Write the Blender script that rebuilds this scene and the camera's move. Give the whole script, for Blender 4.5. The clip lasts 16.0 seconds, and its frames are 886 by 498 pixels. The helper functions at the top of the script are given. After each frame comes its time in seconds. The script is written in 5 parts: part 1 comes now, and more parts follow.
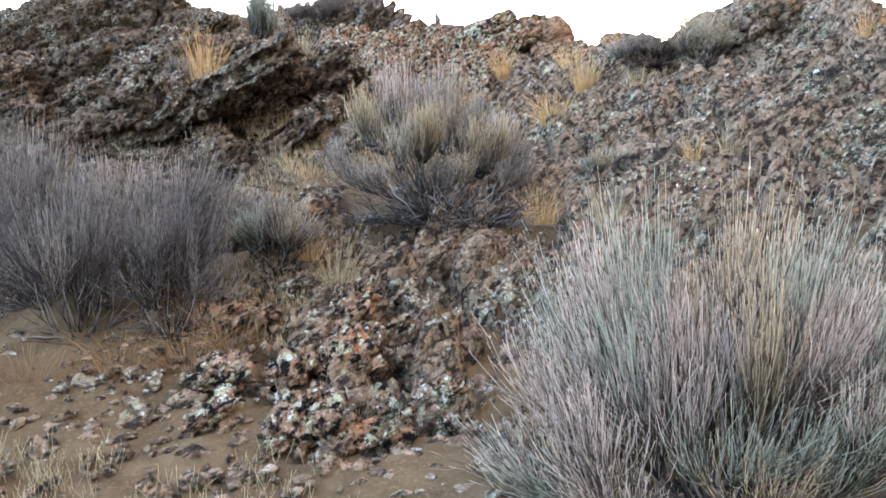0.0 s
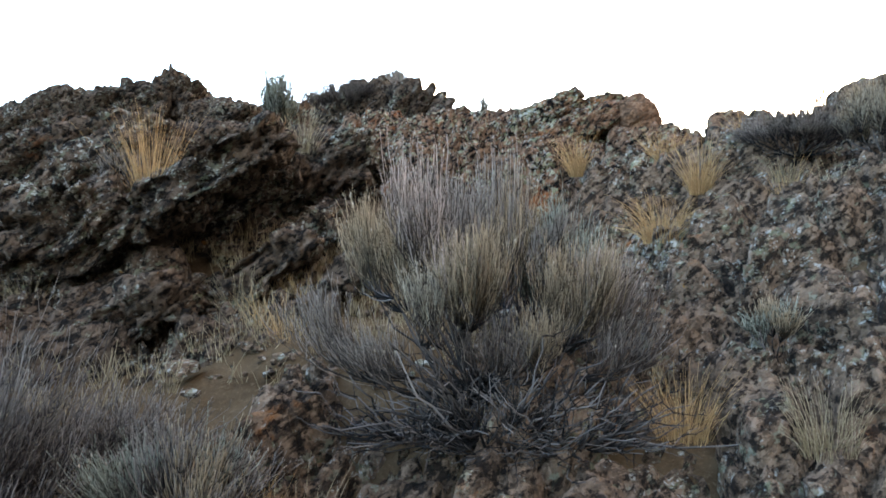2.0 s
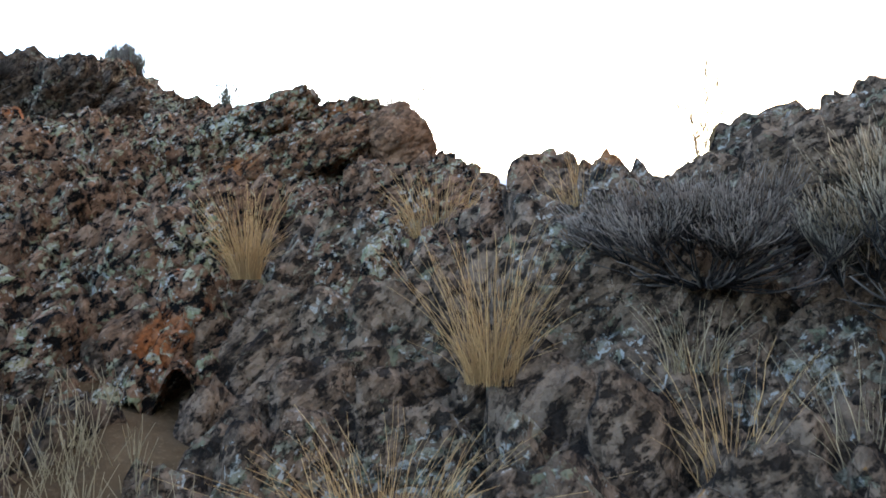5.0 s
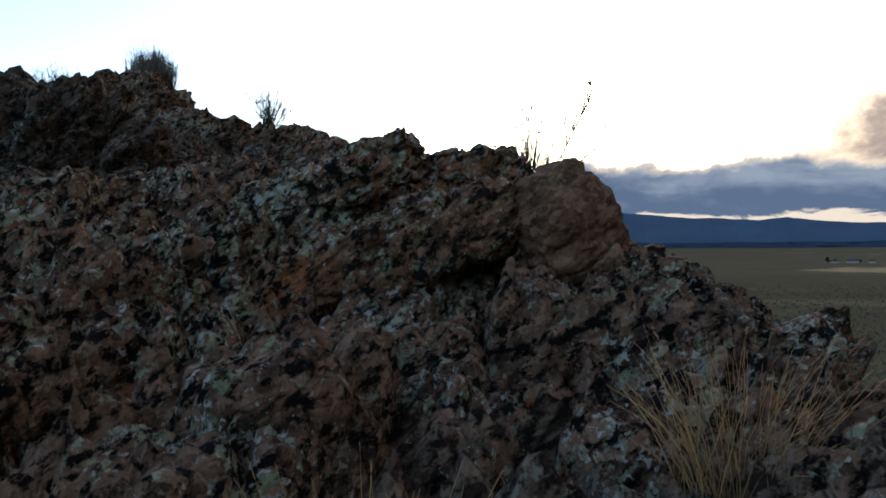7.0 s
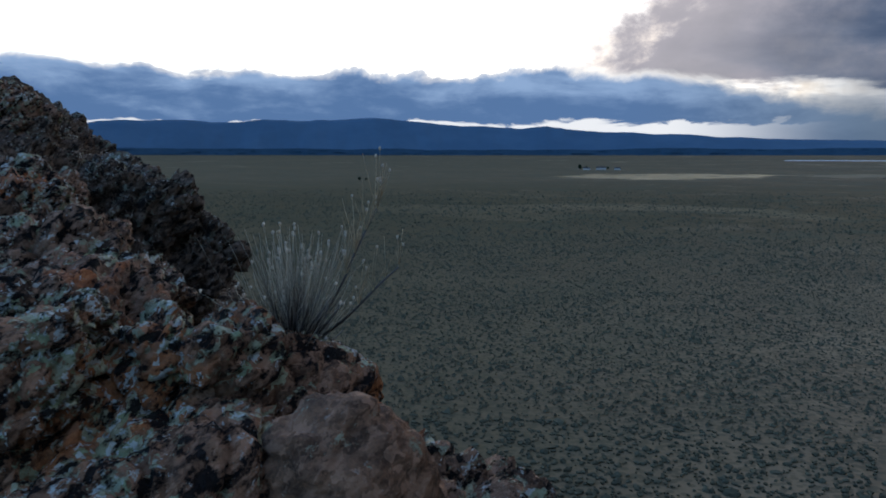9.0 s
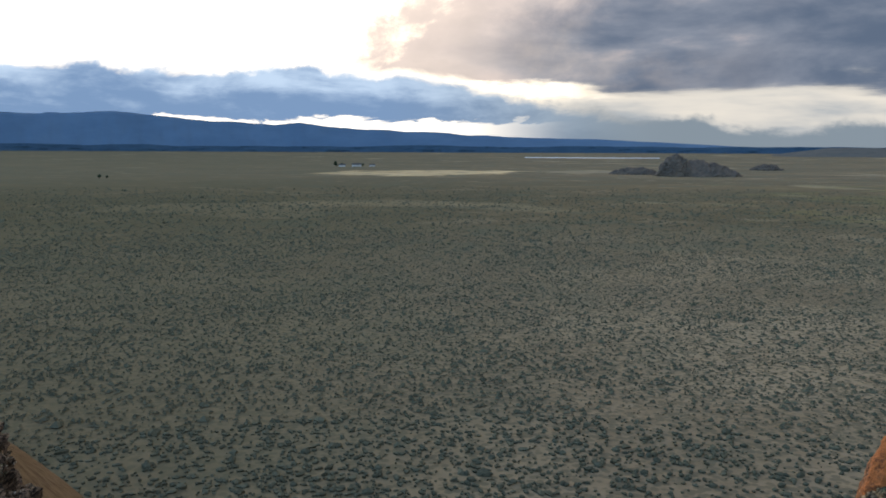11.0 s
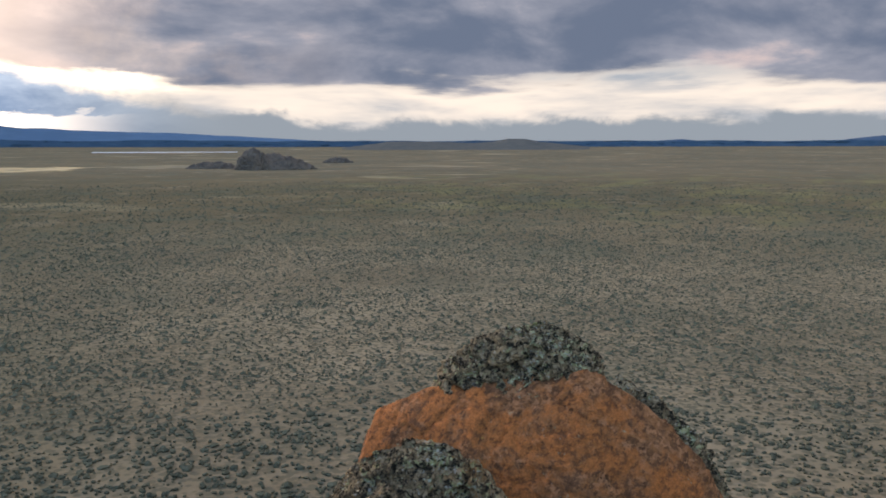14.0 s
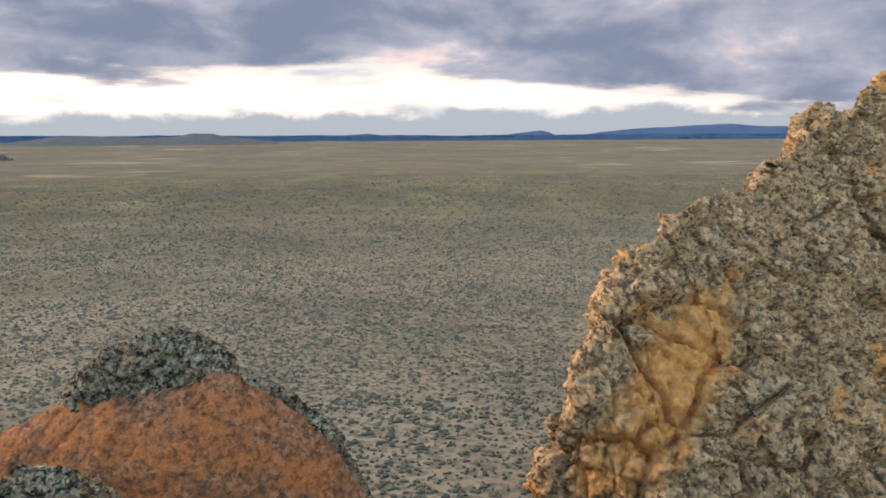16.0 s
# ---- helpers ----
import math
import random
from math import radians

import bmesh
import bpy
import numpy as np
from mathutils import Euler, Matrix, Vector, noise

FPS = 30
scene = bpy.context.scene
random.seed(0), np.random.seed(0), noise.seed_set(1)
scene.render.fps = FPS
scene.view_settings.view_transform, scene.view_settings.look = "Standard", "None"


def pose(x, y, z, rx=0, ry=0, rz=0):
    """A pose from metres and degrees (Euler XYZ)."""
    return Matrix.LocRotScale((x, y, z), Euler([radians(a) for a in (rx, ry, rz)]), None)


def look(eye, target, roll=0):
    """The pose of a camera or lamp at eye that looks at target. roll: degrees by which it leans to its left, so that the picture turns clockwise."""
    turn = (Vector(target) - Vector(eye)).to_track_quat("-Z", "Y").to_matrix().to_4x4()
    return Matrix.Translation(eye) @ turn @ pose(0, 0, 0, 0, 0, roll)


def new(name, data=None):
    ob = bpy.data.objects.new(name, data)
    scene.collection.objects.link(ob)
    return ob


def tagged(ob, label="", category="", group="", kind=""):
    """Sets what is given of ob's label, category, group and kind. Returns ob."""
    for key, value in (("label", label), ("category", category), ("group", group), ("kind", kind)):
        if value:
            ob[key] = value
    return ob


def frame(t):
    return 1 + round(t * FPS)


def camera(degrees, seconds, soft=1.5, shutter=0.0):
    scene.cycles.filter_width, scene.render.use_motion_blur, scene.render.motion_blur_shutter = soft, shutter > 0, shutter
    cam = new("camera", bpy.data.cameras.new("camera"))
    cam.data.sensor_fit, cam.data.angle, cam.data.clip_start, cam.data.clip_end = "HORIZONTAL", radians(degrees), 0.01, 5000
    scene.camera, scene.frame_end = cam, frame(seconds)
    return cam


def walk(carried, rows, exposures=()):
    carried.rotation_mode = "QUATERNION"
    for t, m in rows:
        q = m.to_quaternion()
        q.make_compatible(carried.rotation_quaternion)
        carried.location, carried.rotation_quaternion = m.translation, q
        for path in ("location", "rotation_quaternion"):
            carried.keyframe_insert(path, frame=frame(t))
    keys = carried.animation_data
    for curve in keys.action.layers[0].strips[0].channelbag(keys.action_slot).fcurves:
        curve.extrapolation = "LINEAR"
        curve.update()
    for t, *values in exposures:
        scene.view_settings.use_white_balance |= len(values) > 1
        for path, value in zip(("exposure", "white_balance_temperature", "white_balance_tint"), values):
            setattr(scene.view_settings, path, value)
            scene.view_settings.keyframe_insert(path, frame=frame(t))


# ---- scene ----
cam = camera(56.6, 16.0, soft=1.7, shutter=0.1)
# seconds, x, y, z, yaw (left), pitch (up), roll
PATH = [
    (0.0, 0.000, 0.000, 1.500, -0.00, -5.02, -0.08),
    (0.5, 0.076, 0.536, 1.588, -0.27, -4.85, -0.07),
    (1.0, 0.001, 1.055, 1.636, 0.17, -0.33, 0.14),
    (1.5, -0.025, 1.747, 1.740, 2.18, 0.77, 0.23),
    (2.0, -0.057, 2.274, 1.815, 3.14, 1.15, 0.25),
    (2.5, -0.022, 2.695, 1.832, 3.14, 1.09, 0.25),
    (3.0, 0.062, 3.297, 1.884, 1.97, 1.04, 0.17),
    (3.5, 0.195, 3.865, 1.847, -0.39, 0.91, 0.06),
    (4.0, 0.505, 4.476, 1.932, -6.76, 0.45, -0.51),
    (4.2, 0.584, 4.703, 2.078, -7.49, 0.11, -0.48),
    (5.2, 0.760, 5.560, 2.640, -11.00, 0.30, -0.10),
    (6.3, 0.588, 6.523, 2.882, -11.48, -0.07, 0.29),
    (6.5, 0.566, 6.736, 2.941, -9.17, -0.02, 0.32),
    (7.0, 0.545, 7.363, 3.129, -8.01, 0.11, 0.29),
    (7.5, 0.629, 7.632, 3.287, -13.70, 0.87, -0.12),
    (8.0, 0.799, 7.938, 3.607, -17.09, 0.90, -0.44),
    (8.5, 0.805, 8.261, 3.755, -18.65, -0.42, -0.31),
    (9.0, 0.876, 8.522, 3.948, -23.66, -6.44, -0.03),
    (9.2, 0.957, 8.600, 3.978, -24.74, -8.09, 0.13),
    (11.3, 1.601, 8.653, 4.019, -43.50, -6.41, -0.18),
    (11.5, 1.640, 8.580, 4.021, -45.49, -6.47, -0.10),
    (12.0, 1.690, 8.348, 4.077, -50.44, -6.60, -0.17),
    (12.5, 1.824, 8.179, 4.110, -55.06, -6.72, -0.17),
    (13.0, 1.961, 8.018, 4.141, -59.46, -6.80, -0.05),
    (13.5, 2.012, 7.802, 4.191, -64.11, -6.91, 0.06),
    (14.0, 2.034, 7.604, 4.238, -69.03, -7.02, 0.08),
    (14.5, 2.040, 7.391, 4.296, -73.96, -7.14, 0.04),
    (15.0, 2.054, 7.131, 4.343, -79.10, -7.24, 0.18),
    (15.5, 2.051, 6.910, 4.357, -84.68, -7.35, 0.29),
    (16.0, 1.968, 6.622, 4.346, -90.26, -7.45, 0.30),
]
EXPOSURES = [(0.0, 1.58, 7700, 19), (0.5, 2.3, 7450, 19), (1.0, 1.3, 7500, 17), (1.5, 1.1, 7500, 15), (2.0, 0.65, 7350, 13),
             (2.5, 0.4, 7200, 12), (3.0, 0.9, 7400, 14), (3.5, 1.08, 7350, 18), (4.2, 1.55, 7500, 20), (5.0, 0.2, 7000, 15),
             (6.3, -2.4, 6700, 12), (7.0, -1.7, 6500, 11), (7.5, -3.4, 6300, 10), (8.0, -4.3, 5900, 10), (8.5, -4.7, 5700, 10),
             (9.0, -1.6, 5250, 8), (9.2, -0.65, 5400, 8), (10.2, -0.7, 6100, 7), (11.3, -0.75, 6500, 7), (12.0, -0.6, 6700, 9),
             (13.0, -0.5, 6850, 12), (14.5, -0.35, 6900, 14), (16.0, 0.1, 7150, 16)]
walk(cam, [(t, pose(x, y, z, 90 + p, r, w)) for t, x, y, z, w, p, r in PATH], EXPOSURES)


# ---------------------------------------------------------------- node helpers
class Net:
    """Short spellings for shader nodes."""

    def __init__(self, tree):
        self.tree = tree
        tree.nodes.clear()

    def node(self, kind):
        return self.tree.nodes.new(kind)

    def link(self, value, socket):
        if hasattr(value, "is_output"):
            self.tree.links.new(value, socket)
        else:
            socket.default_value = value

    def math(self, op, a, b=0.0, c=0.0, clamp=False):
        n = self.node("ShaderNodeMath")
        n.operation, n.use_clamp = op, clamp
        for v, s in zip((a, b, c), n.inputs):
            self.link(v, s)
        return n.outputs[0]

    def vmath(self, op, a, b=(0, 0, 0)):
        n = self.node("ShaderNodeVectorMath")
        n.operation = op
        self.link(a, n.inputs[0])
        self.link(b, n.inputs[1])
        return n.outputs["Value"] if op in ("DOT_PRODUCT", "LENGTH") else n.outputs["Vector"]

    def smooth(self, x, a, b, lo=0.0, hi=1.0):
        if not hasattr(a, "is_output") and a > b:
            a, b, lo, hi = b, a, hi, lo
        n = self.node("ShaderNodeMapRange")
        n.interpolation_type = "SMOOTHSTEP"
        for v, s in zip((x, a, b, lo, hi), n.inputs):
            self.link(v, s)
        return n.outputs[0]

    def mix(self, f, a, b, blend="MIX"):
        n = self.node("ShaderNodeMix")
        n.data_type, n.blend_type = "RGBA", blend
        self.link(f, n.inputs[0])
        self.link((*a, 1) if isinstance(a, tuple) else a, n.inputs[6])
        self.link((*b, 1) if isinstance(b, tuple) else b, n.inputs[7])
        return n.outputs[2]

    def noise(self, vec, scale, detail=4.0, rough=0.6, warp=0.0):
        n = self.node("ShaderNodeTexNoise")
        self.link(vec, n.inputs["Vector"])
        n.inputs["Scale"].default_value, n.inputs["Detail"].default_value = scale, detail
        n.inputs["Roughness"].default_value, n.inputs["Distortion"].default_value = rough, warp
        return n.outputs["Fac"]

    def voronoi(self, vec, scale, feature="F1", out="Distance"):
        n = self.node("ShaderNodeTexVoronoi")
        n.feature = feature
        self.link(vec, n.inputs["Vector"])
        n.inputs["Scale"].default_value = scale
        return n.outputs[out]

    def combine(self, x, y, z):
        n = self.node("ShaderNodeCombineXYZ")
        for v, s in zip((x, y, z), n.inputs):
            self.link(v, s)
        return n.outputs[0]

    def split(self, v):
        n = self.node("ShaderNodeSeparateXYZ")
        self.link(v, n.inputs[0])
        return n.outputs

    def bump(self, height, strength=0.5, distance=0.02, normal=None):
        n = self.node("ShaderNodeBump")
        n.inputs["Strength"].default_value, n.inputs["Distance"].default_value = strength, distance
        self.link(height, n.inputs["Height"])
        if normal is not None:
            self.link(normal, n.inputs["Normal"])
        return n.outputs[0]

    def finish(self, color, rough=0.9, normal=None, specular=0.25, translucent=0.0):
        out = self.node("ShaderNodeOutputMaterial")
        b = self.node("ShaderNodeBsdfPrincipled")
        self.link((*color, 1) if isinstance(color, tuple) else color, b.inputs["Base Color"])
        self.link(rough, b.inputs["Roughness"])
        b.inputs["Specular IOR Level"].default_value = specular
        if normal is not None:
            self.link(normal, b.inputs["Normal"])
        self.tree.links.new(b.outputs[0], out.inputs[0])


def material(name):
    m = bpy.data.materials.new(name)
    m.use_nodes = True
    return m, Net(m.node_tree)


# ---------------------------------------------------------------- sky and sun
SUN_AZ, SUN_EL = 24.0, 11.0  # clockwise from +y, and up, in degrees
world = bpy.data.worlds.new("sky")
scene.world = world
world.use_nodes = True
w = Net(world.node_tree)
way = w.node("ShaderNodeTexCoord").outputs["Generated"]
dx, dy, dz = w.split(way)
el = w.math("MULTIPLY", w.math("ARCSINE", dz), 57.2958)
az = w.math("MULTIPLY", w.math("ARCTAN2", dx, dy), 57.2958)
sky = w.node("ShaderNodeTexSky")
sky.sky_type, sky.sun_disc, sky.sun_elevation, sky.sun_rotation = "NISHITA", False, radians(SUN_EL), radians(SUN_AZ)
sky.air_density, sky.dust_density, sky.ozone_density = 1.0, 0.6, 1.5
clear = w.mix(1.0, sky.outputs[0], (1.02, 1.08, 1.22), "MULTIPLY")
sunway = (math.sin(radians(SUN_AZ)) * math.cos(radians(SUN_EL)), math.cos(radians(SUN_AZ)) * math.cos(radians(SUN_EL)), math.sin(radians(SUN_EL)))
near_sun = w.math("MAXIMUM", w.vmath("DOT_PRODUCT", way, sunway), 0.0)
glow = w.math("POWER", near_sun, 60.0)
halo = w.math("POWER", near_sun, 9.0)
# cloud fields, a little wider than tall
flat = w.combine(w.math("MULTIPLY", az, 0.085), w.math("MULTIPLY", el, 0.13), 0.0)
puff = w.noise(flat, 1.0, 10.0, 0.56, 0.15)
flat_b = w.combine(w.math("ADD", w.math("MULTIPLY", az, 0.06), 7.3), w.math("MULTIPLY", el, 0.13), 3.0)
deck_n = w.noise(flat_b, 1.5, 9.0, 0.54, 0.25)
flat_c = w.combine(w.math("ADD", w.math("MULTIPLY", az, 0.06), 2.3), w.math("MULTIPLY", el, 0.34), 6.0)
band_n = w.noise(flat_c, 1.0, 8.0, 0.55, 0.2)
# bright puffs round the sun, with gaps of blue
def heap(azim, elev, wide, tall):
    """1 in the middle of an elliptical cloud, falling off outwards."""
    a = w.math("DIVIDE", w.math("SUBTRACT", az, azim), wide)
    e = w.math("DIVIDE", w.math("SUBTRACT", el, elev), tall)
    return w.math("SUBTRACT", 1.0, w.math("SQRT", w.math("ADD", w.math("MULTIPLY", a, a), w.math("MULTIPLY", e, e))))


flat_f = w.combine(w.math("MULTIPLY", az, 0.20), w.math("MULTIPLY", el, 0.30), 1.0)
curl = w.noise(flat_f, 1.0, 9.0, 0.6, 0.3)
flat_s = w.combine(w.math("ADD", w.math("MULTIPLY", az, 0.20), -0.16), w.math("ADD", w.math("MULTIPLY", el, 0.30), 0.30), 1.0)
curl_up = w.noise(flat_s, 1.0, 5.0, 0.55, 0.3)
slope = w.math("ADD", w.math("SUBTRACT", el, 13.4), w.math("MULTIPLY", w.math("SUBTRACT", az, 5.0), 0.40))
mass = w.math("MINIMUM", w.math("MULTIPLY", slope, 0.20), w.math("MULTIPLY", w.math("SUBTRACT", az, 3.0), 0.14))
mass = w.math("MINIMUM", mass, w.math("MINIMUM", 0.62, w.math("MULTIPLY", w.math("SUBTRACT", 25.0, el), 0.14)))
mass = w.math("SUBTRACT", mass, w.math("MULTIPLY", w.math("MAXIMUM", heap(27.0, 13.6, 7.0, 2.4), 0.0), 0.85))
mass = w.math("MAXIMUM", mass, w.math("ADD", heap(1.4, 12.9, 2.5, 1.6), -0.06))
mass = w.math("MAXIMUM", mass, w.math("ADD", heap(-3.0, 12.1, 2.6, 1.2), -0.2))
puff_bias = w.math("ADD", w.math("MAXIMUM", mass, -0.6), w.math("MULTIPLY", w.math("SUBTRACT", curl, 0.5), 2.3))
puff_bias = w.math("ADD", puff_bias, w.math("MULTIPLY", w.math("SUBTRACT", puff, 0.5), 1.2))
puffs = w.smooth(puff_bias, 0.02, 0.28)
relief_c = w.math("SUBTRACT", curl, curl_up)
thick = w.smooth(w.math("ADD", w.math("MULTIPLY", relief_c, -3.0), w.math("MULTIPLY", puff_bias, 0.35)), 0.0, 0.6)
lit = w.mix(thick, (24.0, 21.5, 17.5), (10.5, 8.3, 5.6))
lit = w.mix(w.smooth(az, 24.0, 36.0, 0.0, 0.6), lit, (9.0, 6.2, 3.4))
lit = w.mix(w.smooth(glow, 0.45, 0.98, 0.0, 0.85), lit, (27.0, 24.0, 18.5))
open_sky = w.mix(w.smooth(halo, 0.3, 1.0, 0.0, 1.0), clear, (2.0, 1.8, 1.4), "ADD")
sky1 = w.mix(puffs, open_sky, lit)
sky1 = w.mix(w.smooth(az, 42.0, 54.0), sky1, (1.5, 1.36, 1.18))
# the grey deck that covers the sky away from the sun
deck_edge = w.math("SUBTRACT", w.math("ADD", az, w.math("MULTIPLY", w.math("SUBTRACT", curl, 0.5), 19.0)), 29.0)
deck_edge = w.math("ADD", deck_edge, w.math("MULTIPLY", w.math("SUBTRACT", el, 6.0), -1.1))
deck_edge = w.math("ADD", deck_edge, w.math("MULTIPLY", w.math("SUBTRACT", puff, 0.5), 26.0))
deck_side = w.smooth(deck_edge, -4.0, 8.0)
deck_low = w.math("ADD", el, w.math("MULTIPLY", w.math("SUBTRACT", band_n, 0.5), 6.5))
deck_low = w.math("ADD", deck_low, w.smooth(az, 90.0, 112.0, 0.0, 2.2))
deck = w.math("MULTIPLY", deck_side, w.smooth(deck_low, 3.9, 5.0))
grey = w.mix(w.smooth(deck_n, 0.36, 0.66), (0.20, 0.262, 0.39), (0.53, 0.565, 0.68))
grey = w.mix(w.smooth(deck_n, 0.54, 0.68), grey, (0.95, 0.80, 0.80))
grey = w.mix(w.smooth(az, 52.0, 36.0, 0.0, 0.8), grey, w.mix(w.smooth(w.math("ADD", w.math("MULTIPLY", curl, 0.5), w.math("MULTIPLY", deck_n, 0.5)), 0.38, 0.58), (0.40, 0.45, 0.56), (1.45, 1.22, 1.08)))
grey = w.mix(w.math("MULTIPLY", w.smooth(deck_edge, 9.0, 0.5, 0.0, 0.5), w.smooth(curl, 0.44, 0.58)), grey, (5.0, 3.9, 2.8))
grey = w.mix(w.math("MULTIPLY", w.smooth(az, 66.0, 44.0, 0.0, 0.5), w.smooth(puff, 0.46, 0.62)), grey, (1.20, 1.0, 0.88))
grey = w.mix(w.smooth(deck_edge, 20.0, 2.0, 0.0, 0.85), grey, (1.9, 1.52, 1.32))
grey = w.mix(w.smooth(deck_edge, 8.0, 0.0, 0.0, 0.9), grey, (3.2, 2.65, 2.25))
grey = w.mix(w.smooth(el, 16.0, 40.0), grey, (1.3, 1.32, 1.40))
sky2 = w.mix(deck, sky1, grey)
# the open band under the deck
open_band = w.math("MULTIPLY", w.smooth(az, 36.0, 52.0), w.math("SUBTRACT", 1.0, w.smooth(deck_low, 3.6, 5.2)))
band_col = w.mix(w.smooth(band_n, 0.34, 0.6), (0.58, 0.66, 0.76), (1.42, 1.29, 1.15))
sky3 = w.mix(open_band, sky2, band_col)
# low blue bank along the horizon
bank_top = w.math("ADD", w.smooth(az, 62.0, 30.0, 2.0, 6.1), w.math("MULTIPLY", w.math("SUBTRACT", curl, 0.5), 3.4))
bank_d = w.math("SUBTRACT", el, bank_top)
bank = w.math("SUBTRACT", 1.0, w.smooth(bank_d, -0.45, 0.30))
flat_k = w.combine(w.math("MULTIPLY", az, 0.16), w.math("MULTIPLY", el, 0.55), 8.0)
roll = w.noise(flat_k, 1.0, 8.0, 0.58, 0.3)
slit = w.math("MULTIPLY", w.smooth(w.math("ADD", el, w.math("MULTIPLY", w.math("SUBTRACT", roll, 0.5), 3.6)), 2.3, 2.05), w.smooth(az, 50.0, 38.0))
up_bank = w.smooth(w.math("ADD", bank_d, w.math("MULTIPLY", w.math("SUBTRACT", roll, 0.5), 9.0)), -3.2, 0.3)
bank_col = w.mix(up_bank, (0.36, 0.55, 0.90), (1.0, 1.22, 1.55))
bank_col = w.mix(w.smooth(bank_d, -0.9, -0.1, 0.0, 0.75), bank_col, (4.2, 3.4, 2.5))
bank_col = w.mix(w.smooth(az, 34.0, 56.0), bank_col, (0.42, 0.50, 0.59))
bank_col = w.mix(w.math("MULTIPLY", slit, 0.8), bank_col, (3.6, 3.1, 2.5))
sky4 = w.mix(bank, sky3, bank_col)
# below the horizon the ground's own brightness
sky5 = w.mix(w.smooth(el, 0.0, -1.0), sky4, (0.10, 0.09, 0.08))
bg = w.node("ShaderNodeBackground")
w.link(sky5, bg.inputs[0])
bg.inputs[1].default_value = 1.0
w.tree.links.new(bg.outputs[0], w.node("ShaderNodeOutputWorld").inputs[0])

sun = new("sun", bpy.data.lights.new("sun", "SUN"))
sun.data.energy, sun.data.angle, sun.data.color = 0.75, radians(20), (1.0, 0.80, 0.58)
sun.matrix_world = look(Vector(sunway) * 100, (0, 0, 0))


# ---------------------------------------------------------------- materials
DIP = radians(36)  # the beds of rock rise to the right

def rock_material(name, brown, dark, rust, rust_amount, lichen_amount, pale=(0.40, 0.41, 0.335), freq=1.0, seams=1.0, specks=0.75, stain=None, pits=0.6, rough=1.0):
    """Weathered rock: brown grains, rust, and a patchwork of lichen crusts in several tints."""
    m, n = material(name)
    pos = n.node("ShaderNodeNewGeometry").outputs["Position"]
    x, y, z = n.split(pos)
    down = n.math("ADD", n.math("MULTIPLY", x, math.cos(DIP)), n.math("MULTIPLY", z, math.sin(DIP)))
    across = n.math("SUBTRACT", n.math("MULTIPLY", z, math.cos(DIP)), n.math("MULTIPLY", x, math.sin(DIP)))
    bed = n.combine(down, y, n.math("MULTIPLY", across, 1.7))
    thin = n.combine(n.math("MULTIPLY", down, 0.8), n.math("MULTIPLY", y, 0.8), n.math("MULTIPLY", across, 3.6))
    seam = n.noise(thin, 3.2 * freq, 7, 0.66)
    large = n.noise(bed, 1.3 * freq, 6, 0.62)
    region = n.noise(n.vmath("ADD", pos, (4.2, 7.9, 1.1)), 2.2 * freq, 5, 0.62)
    mid = n.noise(bed, 8 * freq, 9, 0.72)
    fine = n.noise(pos, 55 * freq, 6, 0.7)
    ragged = n.noise(pos, 34 * freq, 9, 0.76)
    # pieces with wandering edges
    wander = n.combine(n.noise(pos, 13 * freq, 4, 0.65), n.noise(n.vmath("ADD", pos, (5.1, 0.0, 2.0)), 13 * freq, 4, 0.65), n.noise(n.vmath("ADD", pos, (0.0, 9.3, 4.0)), 13 * freq, 4, 0.65))
    loose_pos = n.vmath("ADD", bed, n.vmath("MULTIPLY", wander, (0.16 / freq, 0.16 / freq, 0.16 / freq)))
    piece = n.split(n.voronoi(loose_pos, 22 * freq, "F1", "Color"))
    bit = n.split(n.voronoi(loose_pos, 46 * freq, "F1", "Color"))
    knobs = n.voronoi(loose_pos, 21 * freq)
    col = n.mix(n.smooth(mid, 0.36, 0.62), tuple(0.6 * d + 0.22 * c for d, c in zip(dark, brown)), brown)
    col = n.mix(n.smooth(piece[1], 0.55, 1.0, 0.0, 0.65), col, tuple(min(1, c * 1.7 + 0.02) for c in brown))
    col = n.mix(n.smooth(bit[0], 0.5, 1.0, 0.0, 0.5), col, tuple(min(1, c * 1.5 + 0.015) for c in brown))
    ru = n.smooth(n.math("ADD", large, n.math("MULTIPLY", mid, 0.35)), 0.86 - rust_amount, 0.98 - rust_amount)
    col = n.mix(n.math("MULTIPLY", ru, 0.9), col, n.mix(n.smooth(fine, 0.35, 0.65), rust, tuple(c * 1.7 for c in rust)))
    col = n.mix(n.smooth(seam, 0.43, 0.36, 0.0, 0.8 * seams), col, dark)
    # lichen: whole pieces in some regions, ragged at their edges
    share = n.math("ADD", n.math("ADD", piece[0], n.math("MULTIPLY", n.math("SUBTRACT", region, 0.5), 2.2)), n.math("MULTIPLY", n.math("SUBTRACT", ragged, 0.5), 1.9))
    crust = n.smooth(share, 0.98 - 2.0 * lichen_amount, 1.10 - 2.0 * lichen_amount)
    green = n.mix(n.smooth(piece[2], 0.35, 0.45), pale, tuple(c * k for c, k in zip(pale, (0.62, 0.72, 0.62))))
    green = n.mix(n.smooth(piece[2], 0.62, 0.72), green, tuple(0.6 * c + k for c, k in zip(pale, (0.06, 0.08, 0.055))))
    green = n.mix(n.smooth(bit[1], 0.6, 1.0, 0.0, 0.55), green, tuple(0.35 * c for c in pale))
    col = n.mix(n.math("MULTIPLY", crust, 0.76), col, green)
